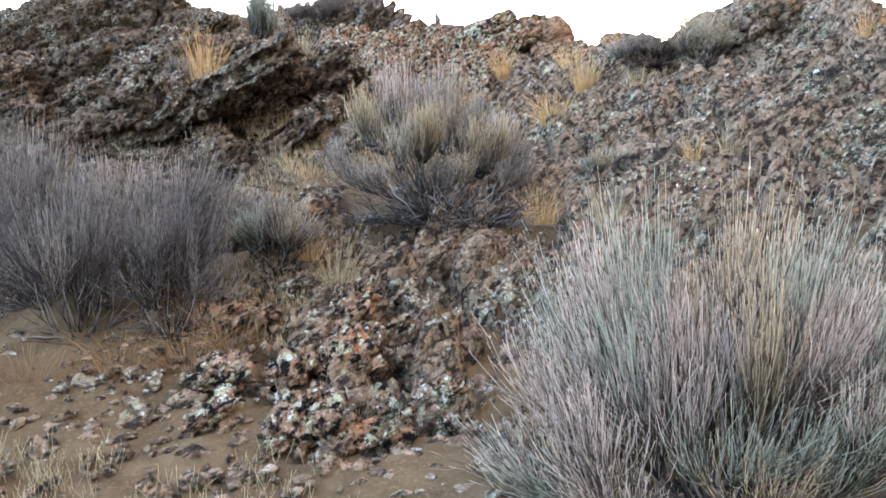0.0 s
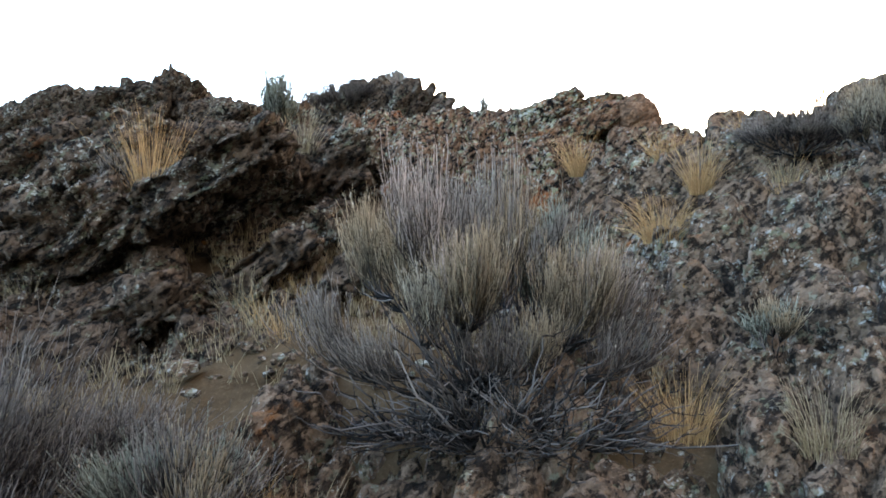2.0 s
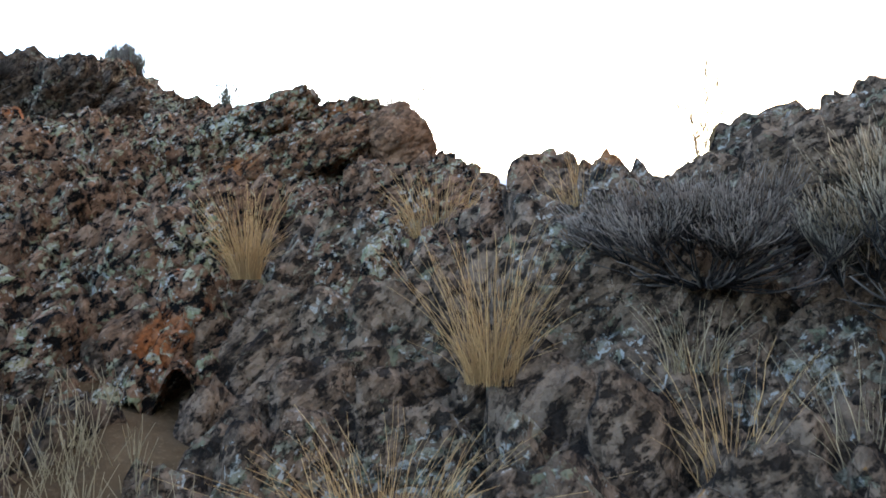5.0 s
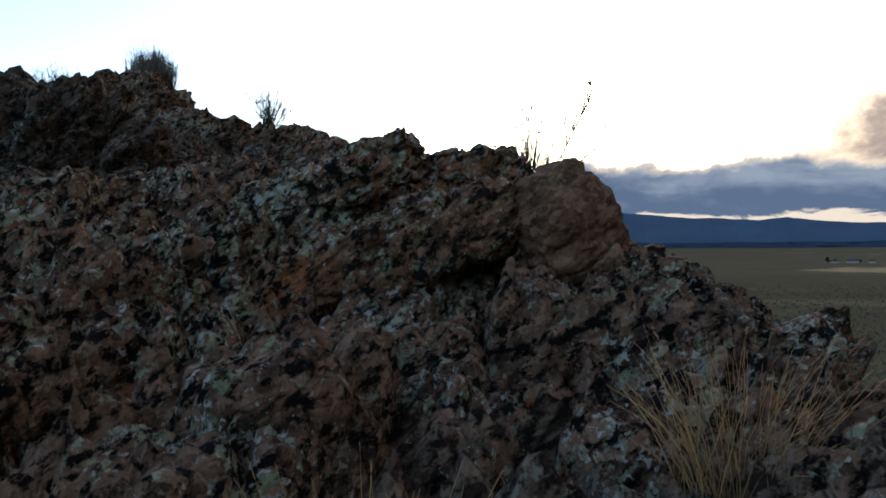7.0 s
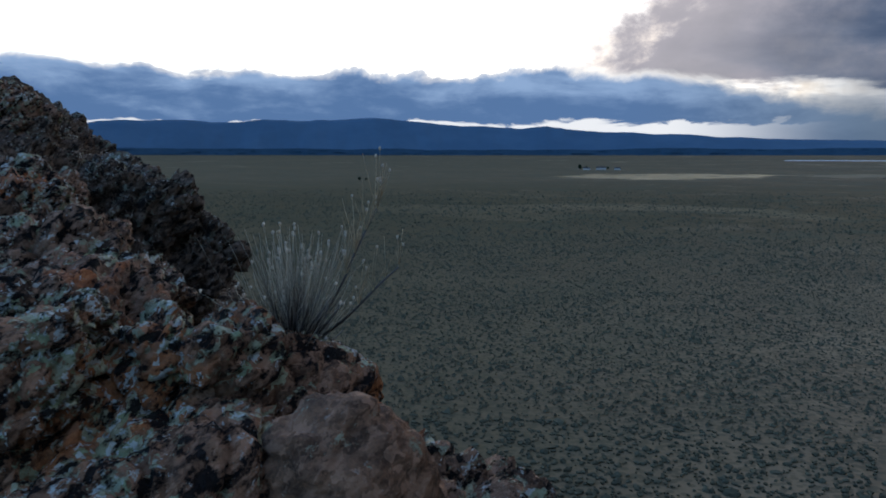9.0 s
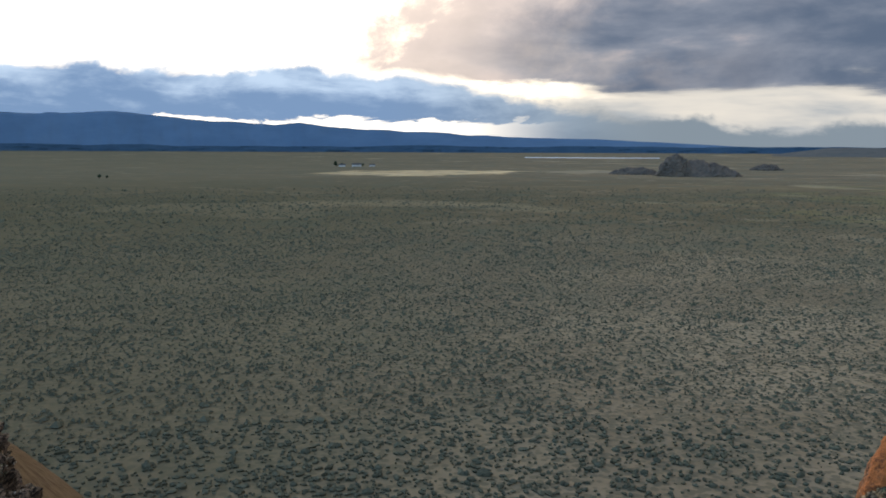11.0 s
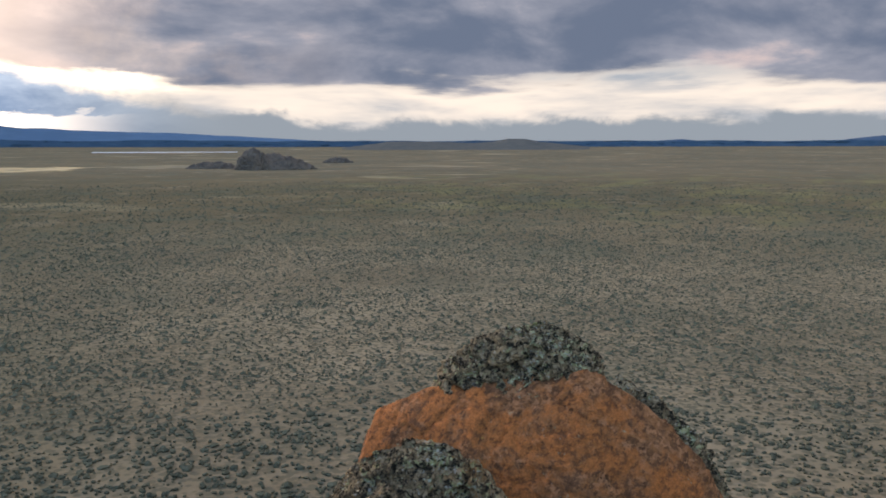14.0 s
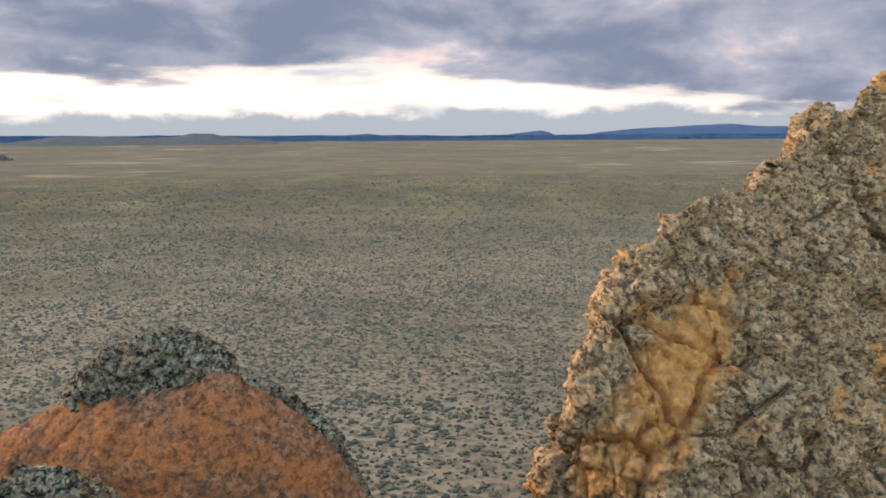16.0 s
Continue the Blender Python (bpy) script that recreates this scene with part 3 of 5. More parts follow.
gx = graded(-4.5, 4.2, 0.06, 5200)
gy = graded(-0.5, 12.0, 0.06, 5200)
GX, GY = np.meshgrid(gx, gy, indexing="ij")
fx, fy = GX.ravel(), GY.ravel()
fz = land(fx, fy)
close = (np.abs(fx) < 40) & (np.abs(fy) < 60)
pz = np.stack([fx, fy, 0 * fx], 1)
fz[close] += 0.03 * fbm(pz[close] * 4.0, 3, 15) + 0.05 * fbm(pz[close] * 1.1, 4, 3) + 0.012 * fbm(pz[close] * 9, 2, 8) - 0.30 * np.clip(bare(fx[close], fy[close]) - 0.3, 0, 1) - 0.3 * band(fy[close], 8.6, 40, 0.2)
fz += swell(fx, fy)
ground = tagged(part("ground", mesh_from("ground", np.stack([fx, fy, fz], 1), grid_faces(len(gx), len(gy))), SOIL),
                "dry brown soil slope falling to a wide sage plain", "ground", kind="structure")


# ---------------------------------------------------------------- rock outcrops
def joined(lot, least=350):
    """Numbers the connected patches of equal lots on a grid; small ones go to a neighbour."""
    comp = np.arange(lot.size).reshape(lot.shape)
    a, b = (slice(1, None), slice(None)), (slice(None, -1), slice(None))
    c, d = (slice(None), slice(1, None)), (slice(None), slice(None, -1))
    for _ in range(3000):
        old = comp.copy()
        for u, v in ((a, b), (b, a), (c, d), (d, c)):
            comp[u] = np.where(lot[u] == lot[v], np.minimum(comp[u], comp[v]), comp[u])
        if (old == comp).all():
            break
    _, back, count = np.unique(comp, return_inverse=True, return_counts=True)
    back = back.reshape(lot.shape)
    back = np.where(count[back] < least, -1, back)
    for _ in range(500):
        if not (back < 0).any():
            break
        for u, v in ((a, b), (b, a), (c, d), (d, c)):
            back[u] = np.where(back[u] < 0, back[v], back[u])
    return back


def slope_rock(name, x0, x1, y0, y1, step, mat, label, sink=0.34, seed=0, size=1.0, beds=1.25):
    """Bare rock that comes through the slope: the land's own surface, weathered along the tilted beds."""
    xs, ys = np.arange(x0, x1, step), np.arange(y0, y1, step)
    X, Y = np.meshgrid(xs, ys, indexing="ij")
    x, y = X.ravel(), Y.ravel()
    z = land(x, y)
    e = 0.05
    nx, ny = -(land(x + e, y) - land(x - e, y)) / (2 * e), -(land(x, y + e) - land(x, y - e)) / (2 * e)
    nrm = np.stack([nx, ny, np.ones_like(nx)], 1)
    nrm /= np.linalg.norm(nrm, axis=1)[:, None]
    p = np.stack([x, y, z], 1)
    out = relief(p, size, seed, beds) + 0.02
    rim_d = np.minimum(np.minimum(x - x0, x1 - x), np.minimum(y - y0, y1 - y))
    out -= sink * np.clip(0.55 - bare(x, y), 0, 1) + 0.5 * np.clip(0.35 - rim_d, 0, 0.35)
    verts, faces = p + nrm * out[:, None], grid_faces(len(xs), len(ys))
    root = tagged(new(name), label, "rock outcrop")
    # each jointed slab is a piece of its own
    mids = bedded(verts[faces].mean(1))
    mids = mids + 0.1 * np.stack([value_noise(mids * 3, 71), value_noise(mids * 3 + 5, 72), value_noise(mids * 3 + 9, 73)], 1)
    lot = np.round(cells(mids * (0.75, 0.75, 1.5) / size, seed + 81, True)[2] * 1e6).astype(np.int64)
    back = joined(lot.reshape(len(xs) - 1, len(ys) - 1)).ravel()
    for g in np.unique(back):
        f = faces[back == g]
        used, idx = np.unique(f, return_inverse=True)
        part("slab", mesh_from("slab", verts[used], idx.reshape(-1, 4)), mat, root)
    return root


def lump(center, half, turn=(0, 0, 0), step=0.03, power=4.0, seed=0, size=1.0, depth=1.0, beds=1.0):
    """A weathered block: a rounded box, tilted, with the beds' relief on it. Vertices and faces."""
    n = [int(np.clip(2 * h / step, 6, 150)) for h in half]
    verts, faces, at = [], [], 0
    for axis in range(3):
        u, v = [k for k in range(3) if k != axis]
        a, b = np.meshgrid(np.linspace(-1, 1, n[u] + 1), np.linspace(-1, 1, n[v] + 1), indexing="ij")
        for side in (-1, 1):
            q = np.zeros((a.size, 3))
            q[:, axis], q[:, u], q[:, v] = side, a.ravel(), b.ravel()
            f = grid_faces(n[u] + 1, n[v] + 1, at)
            if (side > 0) == (axis == 1):
                f = f[:, ::-1]
            verts.append(q)
            faces.append(f)
            at += len(q)
    q = np.concatenate(verts)
    q = q / (np.abs(q) ** power).sum(1)[:, None] ** (1 / power)
    nrm = np.sign(q) * np.abs(q) ** (power - 1) / np.array(half)
    nrm /= np.linalg.norm(nrm, axis=1)[:, None]
    m = np.array(Euler([radians(t) for t in turn]).to_matrix())
    p, nrm = (q * np.array(half)) @ m.T + np.array(center), nrm @ m.T
    p = p + nrm * (depth * relief(p, size, seed, beds))[:, None]
    return p, np.concatenate(faces)


def weld(name, pieces):
    verts, faces, at = [], [], 0
    for p, f in pieces:
        verts.append(p)
        faces.append(f + at)
        at += len(p)
    me = mesh_from(name, np.concatenate(verts), np.concatenate(faces))
    bm = bmesh.new()
    bm.from_mesh(me)
    bmesh.ops.remove_doubles(bm, verts=bm.verts, dist=1e-5)
    bm.to_mesh(me)
    bm.free()
    return me


def outcrop(name, mat, label, blocks, step=0.03, size=1.0, category="rock outcrop", depth=1.0, beds=1.0):
    """Tilted slabs of one mass of rock: centre, half sizes, turn, roundness. A single one is a boulder."""
    if len(blocks) == 1:
        c, h, t, pw = blocks[0]
        return tagged(part(name, weld(name, [lump(c, h, t, step, pw, len(name), size, depth, beds)]), mat), label, category)
    root = tagged(new(name), label, category)
    for k, (c, h, t, pw) in enumerate(blocks):
        part("slab", weld("slab", [lump(c, h, t, step, pw, 13 * k + len(name), size, depth, beds)]), mat, root)
    return root


def blocky(p, seed=0, coarse=True):
    """Relief of massive, jointed rock without beds: tilted blocks of several sizes, open joints, grit."""
    warp = np.stack([fbm(p * 0.7 + 3, 2, seed + 5), fbm(p * 0.7 + 9, 2, seed + 6), fbm(p * 0.7 + 4, 2, seed + 7)], 1)
    b = p + 0.25 * warp
    out = np.zeros(len(p))
    for scale, high, deep, wide in ((0.5, 0.75, 0.45, 0.05), (1.5, 0.36, 0.16, 0.06), (4.2, 0.19, 0.08, 0.08), (11.0, 0.08, 0.04, 0.12))[0 if coarse else 1:]:
        f1, f2, ident = cells(b * (scale, scale, scale * 1.25), seed + int(scale * 10))
        out += high * (ident - 0.5) - deep * np.exp(-((f2 - f1) / wide) ** 2)
    return out + 0.07 * fbm(p * 6.0, 4, seed + 51, 0.6)


def crag(name, line, into, slope, fine, reach, step, depth, seed, coarse=True):
    """A rock wall under a broken crest line (x, y, z points): the face falls towards -x, the back towards +x."""
    line = np.array(line, float)
    d = np.concatenate([[0], np.cumsum(np.linalg.norm(np.diff(line, axis=0), axis=1))])
    u = np.arange(0, d[-1], step)
    c = np.stack([np.interp(u, d, line[:, k]) for k in range(3)], 1)
    side = np.interp(u, [0, d[-1]], into)
    front, s = [0.0], step
    while front[-1] < reach:
        s = step if front[-1] < fine else s * 1.2
        front.append(front[-1] + s)
    back, s = [], step
    while not back or back[-1] < reach:
        s *= 1.25
        back.append((back[-1] if back else 0.0) + s)
    rows_p = []
    for q in back[::-1]:
        rows_p.append(c + np.stack([0 * u + 0.6 * q + 0.5 * (1 - np.exp(-q / 0.5)), side * q * 0.6, 0 * u - q], 1))
    for q in front:
        rows_p.append(c + np.stack([0 * u - slope * q - 0.45 * (1 - np.exp(-q / 0.5)), side * q, 0 * u - q], 1))
    g = np.stack(rows_p)
    nrm = np.cross(np.gradient(g, axis=1), np.gradient(g, axis=0))
    nrm /= np.linalg.norm(nrm, axis=2, keepdims=True) + 1e-9
    if (nrm[len(back) + 10, :, 0]).mean() > 0:
        nrm = -nrm
    p, nv = g.reshape(-1, 3), nrm.reshape(-1, 3)
    p = p + nv * (depth * blocky(p, seed, coarse))[:, None]
    return mesh_from(name, p, grid_faces(len(g), len(u)))


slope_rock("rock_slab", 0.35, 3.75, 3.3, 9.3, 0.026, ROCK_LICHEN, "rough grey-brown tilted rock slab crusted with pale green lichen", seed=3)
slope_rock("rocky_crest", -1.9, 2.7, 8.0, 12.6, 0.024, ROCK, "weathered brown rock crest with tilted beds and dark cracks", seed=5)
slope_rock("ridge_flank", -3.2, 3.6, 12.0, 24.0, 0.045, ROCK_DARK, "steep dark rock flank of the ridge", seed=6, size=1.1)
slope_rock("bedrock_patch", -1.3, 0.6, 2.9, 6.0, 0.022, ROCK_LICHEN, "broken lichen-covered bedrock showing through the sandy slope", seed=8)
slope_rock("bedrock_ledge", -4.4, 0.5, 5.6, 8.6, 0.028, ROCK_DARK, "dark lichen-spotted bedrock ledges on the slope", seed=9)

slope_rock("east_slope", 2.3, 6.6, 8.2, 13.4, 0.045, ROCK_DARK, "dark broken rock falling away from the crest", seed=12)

outcrop("peak_rock", ROCK_PEAK, "reddish-brown rock peak with tilted slabs", [
    ((0.56, 10.80, 3.36), (0.42, 0.30, 0.13), (0, -13, -24), 4.0),
    ((0.79, 10.66, 3.53), (0.14, 0.16, 0.075), (6, -26, -20), 4.5),
    ((1.02, 10.72, 3.46), (0.11, 0.16, 0.09), (0, -10, 10), 3.0),
    ((1.20, 10.66, 3.44), (0.12, 0.17, 0.12), (0, 8, -10), 2.8),
    ((0.92, 10.80, 3.08), (0.80, 0.34, 0.36), (0, -4, 0), 2.6),
    ((0.80, 10.42, 3.12), (0.50, 0.30, 0.16), (0, -20, -10), 3.4),
], 0.014, 0.5, depth=0.45)
outcrop("boulder", ROCK_BOULDER, "rounded brown boulder wedged on the rock crest", [((1.385, 10.20, 3.205), (0.20, 0.20, 0.235), (10, -24, 20), 2.6)], 0.011, 0.6, "boulder", 0.2)
outcrop("rear_rock", ROCK_DARK, "dark jagged rock knob with orange lichen behind the peak", [
    ((1.13, 14.0, 3.58), (0.42, 0.45, 0.34), (0, 22, 0), 3.2),
    ((1.50, 14.0, 3.24), (0.26, 0.40, 0.34), (0, 40, 10), 3.2),
    ((0.76, 14.2, 3.47), (0.36, 0.40, 0.30), (0, -8, 0), 3.0),
], 0.02, 0.6, depth=0.7)
outcrop("crest_ridge", ROCK, "lichen-crusted rock ridge running back from the peak", [
    ((0.86, 11.55, 3.40), (0.36, 0.50, 0.22), (0, 8, 0), 3.0),
    ((0.72, 12.35, 3.48), (0.34, 0.55, 0.25), (0, 6, 0), 3.0),
    ((0.56, 13.3, 3.64), (0.36, 0.65, 0.26), (0, 4, 0), 3.0),
], 0.02, 0.6, depth=0.6)
outcrop("shoulder_rock", ROCK, "lichen-covered rock shoulder under the peak", [
    ((1.58, 10.12, 2.92), (0.22, 0.28, 0.22), (0, 24, 15), 3.0),
    ((1.76, 10.00, 2.72), (0.22, 0.32, 0.28), (0, 35, 20), 3.0),
    ((1.30, 9.82, 2.82), (0.26, 0.24, 0.18), (0, -20, 0), 3.0),
    ((1.84, 9.74, 2.42), (0.22, 0.28, 0.24), (0, 30, 10), 3.0),
], 0.016, 0.55, depth=0.6)
outcrop("dark_outcrop", ROCK_DARK, "large dark outcrop with overhanging lichen-spotted beds", [
    ((-3.15, 7.75, 1.95), (1.15, 0.50, 0.42), (0, -24, 5), 5.0),
    ((-3.45, 8.05, 2.42), (1.25, 0.55, 0.30), (0, -14, 4), 4.5),
    ((-1.90, 7.60, 1.98), (0.85, 0.40, 0.15), (0, -40, -4), 5.0),
    ((-1.45, 7.25, 1.66), (0.72, 0.38, 0.12), (0, -40, 3), 5.0),
    ((-1.35, 8.30, 2.42), (0.55, 0.40, 0.26), (0, -30, 0), 4.0),
    ((-2.25, 8.45, 2.58), (0.55, 0.40, 0.30), (0, -16, 10), 4.0),
    ((-4.6, 7.3, 1.75), (1.2, 0.60, 0.55), (0, -20, 10), 4.5),
    ((-2.15, 6.82, 2.04), (1.15, 0.46, 0.16), (8, -29, 4), 6.0),
    ((-2.75, 6.70, 1.88), (0.80, 0.46, 0.20), (8, -26, 0), 5.0),
    ((-1.45, 6.62, 1.66), (0.62, 0.30, 0.13), (0, -34, 0), 5.0),
    ((-2.10, 6.22, 1.36), (0.70, 0.36, 0.20), (0, -30, 5), 4.5),
    ((-1.05, 6.40, 1.48), (0.52, 0.28, 0.10), (0, -38, -4), 5.0),
], 0.024, 0.8, depth=0.65, beds=1.9)
outcrop("far_outcrop", ROCK_DARK, "dark layered outcrop on the skyline", [
    ((-6.5, 16.8, 4.45), (1.5, 0.9, 0.62), (0, -14, 0), 3.6),
    ((-8.6, 16.8, 4.0), (1.8, 0.9, 0.60), (0, -20, 0), 3.6),
    ((-4.7, 16.6, 4.15), (0.9, 0.8, 0.48), (0, -10, 0), 3.6),
], 0.05, 1.3)
outcrop("dome_rock", ROCK_DARK, "dark rounded rock dome on the ridge", [((-1.42, 13.2, 3.55), (0.95, 0.75, 0.70), (0, -10, 0), 2.6)], 0.035, 1.0)
outcrop("ridge_rock", ROCK, "brown rock knob on the ridge line", [((-0.55, 17.4, 4.25), (1.2, 0.8, 0.42), (0, 8, 0), 3.2)], 0.05, 1.0)
outcrop("ridge_rock", ROCK, "dark rock hump at the end of the ridge", [((-2.7, 20.6, 4.85), (1.35, 1.0, 0.85), (0, -8, 0), 3.0), ((-4.6, 21, 4.9), (1.2, 1.0, 0.6), (0, -10, 0), 3.0)], 0.06, 1.2)
outcrop("hump_rock", ROCK_LICHEN, "brown rock hump with lichen beside the notch", [
    ((3.0, 7.5, 2.76), (0.50, 0.75, 0.38), (0, -22, 0), 3.6),
    ((2.82, 8.35, 2.62), (0.50, 0.42, 0.34), (0, -24, 0), 3.6),
    ((2.12, 8.78, 2.46), (0.40, 0.32, 0.24), (0, -26, 0), 3.6),
], 0.024, 0.7)

# the rust-coloured pinnacle below the crest
pinnacle = tagged(new("rock_pinnacle"), "rust-orange rock pinnacle with a lichen-grey cap above the plain", "rock pinnacle")
pinnacle.location = (13.0, 10.0, land_at(13.0, 10.0))


def under(thing, name, me, mat, label=""):
    ob = part(name, me, mat, thing, label)
    ob.matrix_parent_inverse = Matrix.Translation(-Vector(thing.location))
    return ob


under(pinnacle, "face", crag("face", [
    (13.3, 13.7, -2.2), (13.4, 13.3, -0.35), (13.4, 13.1, 0.10), (13.5, 12.4, 0.48), (13.5, 11.3, 0.80), (13.5, 9.75, 1.08),
    (13.5, 9.25, 0.86), (13.4, 8.65, 0.50), (13.3, 8.1, -0.05), (13.2, 7.7, -0.75), (13.1, 7.4, -1.8), (13.0, 7.2, -3.2)],
    (-0.2, 0.2), 0.62, 3.0, 6.0, 0.028, 0.13, 4, False), ROCK_RUST, "rust-orange rock face with fine cracks")
under(pinnacle, "cap", crag("cap", [(13.75, 12.35, 0.30), (13.75, 12.0, 0.95), (13.8, 11.5, 1.36), (13.8, 11.0, 1.58), (13.8, 10.55, 1.68), (13.8, 10.1, 1.60), (13.75, 9.75, 1.32), (13.75, 9.45, 0.8)],
    (-0.1, 0.1), 0.16, 1.0, 1.6, 0.022, 0.34, 5, False), ROCK_CAP, "grey-green lichen cap")
under(pinnacle, "ledge", crag("ledge", [(13.75, 9.4, 0.98), (13.7, 8.85, 0.78), (13.6, 8.3, 0.34), (13.5, 7.85, -0.25), (13.4, 7.55, -1.1)],
    (0.1, 0.1), 0.1, 0.5, 1.4, 0.022, 0.30, 6, False), ROCK_CAP, "grey-green lichen ledge")
under(pinnacle, "knob", crag("knob", [(11.4, 13.2, -0.9), (11.4, 12.75, -0.2), (11.4, 12.3, 0.28), (11.4, 11.8, 0.52), (11.4, 11.2, 0.55), (11.3, 10.7, 0.28), (11.2, 10.3, -0.25), (11.1, 10.0, -1.0)],
    (-0.15, 0.15), 0.45, 1.6, 4.0, 0.022, 0.40, 7, False), ROCK_CAP, "lichen-crusted knob")
under(pinnacle, "base", weld("base", [lump((13.9, 10.2, -6.2), (2.0, 2.6, 4.6), (0, 0, 0), 0.12, 4.0, 9, 2.0)]), ROCK_TAN)

spur_rock = tagged(new("rock_spur"), "tall tan and rust rock spur with stepped ledges", "rock spur")
spur_rock.location = (21.0, 0.0, land_at(21.0, 0.0))
under(spur_rock, "face", crag("face", [
    (17.0, 5.35, -9.0), (17.1, 5.0, -5.0), (17.17, 4.78, -2.5), (17.3, 4.62, -1.4), (17.5, 4.35, -0.2), (17.6, 4.15, 0.3), (18.0, 3.45, 1.0),
    (18.5, 3.1, 1.8), (18.7, 2.8, 2.0), (19.2, 1.95, 2.4), (19.4, 1.88, 2.8), (20.0, 0.9, 3.15), (21.0, -0.6, 3.25), (22.4, -1.15, 3.85),
    (23.5, -2.5, 4.12), (24.0, -3.15, 4.3), (25.0, -3.35, 4.9), (25.0, -3.75, 5.42), (25.5, -4.9, 5.2), (26.5, -5.9, 5.95), (27.0, -6.8, 6.4),
    (28.0, -9.0, 7.0), (30.0, -13.0, 6.0)], (-0.35, -0.35), 0.55, 9.0, 16.0, 0.045, 0.62, 8), ROCK_TAN, "broken tan rock face with a rust-orange patch")
under(spur_rock, "base", weld("base", [lump((21.6, -0.4, -10.5), (3.2, 3.6, 7.4), (0, 0, 0), 0.2, 6.0, 9, 2.0)]), ROCK_TAN)
under(spur_rock, "base", weld("base", [lump((24.5, -6.5, -8.5), (5.0, 5.0, 8.0), (0, 0, 0), 0.2, 6.0, 10, 2.0)]), ROCK_TAN)


# ---------------------------------------------------------------- shrubs and grass
rng = np.random.default_rng(5)


def tubes(name, paths, radius, sides=3):
    """Many thin tapering stems as one mesh. paths: stems x rings x 3; radius: stems x rings."""
    n, k, _ = paths.shape
    tang = np.gradient(paths, axis=1)
    tang /= np.linalg.norm(tang, axis=2, keepdims=True) + 1e-9
    ref = np.where(np.abs(tang[..., 2:3]) > 0.8, np.array([1.0, 0, 0]), np.array([0, 0, 1.0]))
    a = np.cross(tang, ref)
    a /= np.linalg.norm(a, axis=2, keepdims=True) + 1e-9
    b = np.cross(tang, a)
    ang = np.arange(sides) * 2 * np.pi / sides
    ring = paths[:, :, None] + radius[:, :, None, None] * (np.cos(ang)[None, None, :, None] * a[:, :, None] + np.sin(ang)[None, None, :, None] * b[:, :, None])
    verts = ring.reshape(-1, 3)
    s, r, c = np.meshgrid(np.arange(n), np.arange(k - 1), np.arange(sides), indexing="ij")
    at = (s * k + r) * sides
    c2 = (c + 1) % sides
    faces = np.stack([at + c, at + c2, at + sides + c2, at + sides + c], -1).reshape(-1, 4)
    me = mesh_from(name, verts, faces)
    along = np.repeat(np.linspace(0, 1, k)[None, :, None], n, 0).repeat(sides, 2).ravel()
    loops = faces.ravel()
    uv = np.stack([np.zeros(len(loops)), along[loops]], 1)
    layer = me.uv_layers.new(name="UVMap")
    layer.data.foreach_set("uv", uv.ravel())
    return me


def bent(root, way, length, rings, lift, wobble):
    """Stems from roots along ways, bending up (lift) or over, with a little crookedness."""
    t = np.linspace(0, 1, rings)[None, :, None]
    n = len(root)
    p = root[:, None] + way[:, None] * length[:, None, None] * t
    p = p + np.array([0, 0, 1.0]) * (lift * length)[:, None, None] * t ** 2
    w = rng.normal(0, 1, (n, rings, 3)) * (wobble * length)[:, None, None] * (t > 0)
    return p + np.cumsum(w, axis=1) * 0.6


def unit(v):
    return v / (np.linalg.norm(v, axis=-1, keepdims=True) + 1e-9)


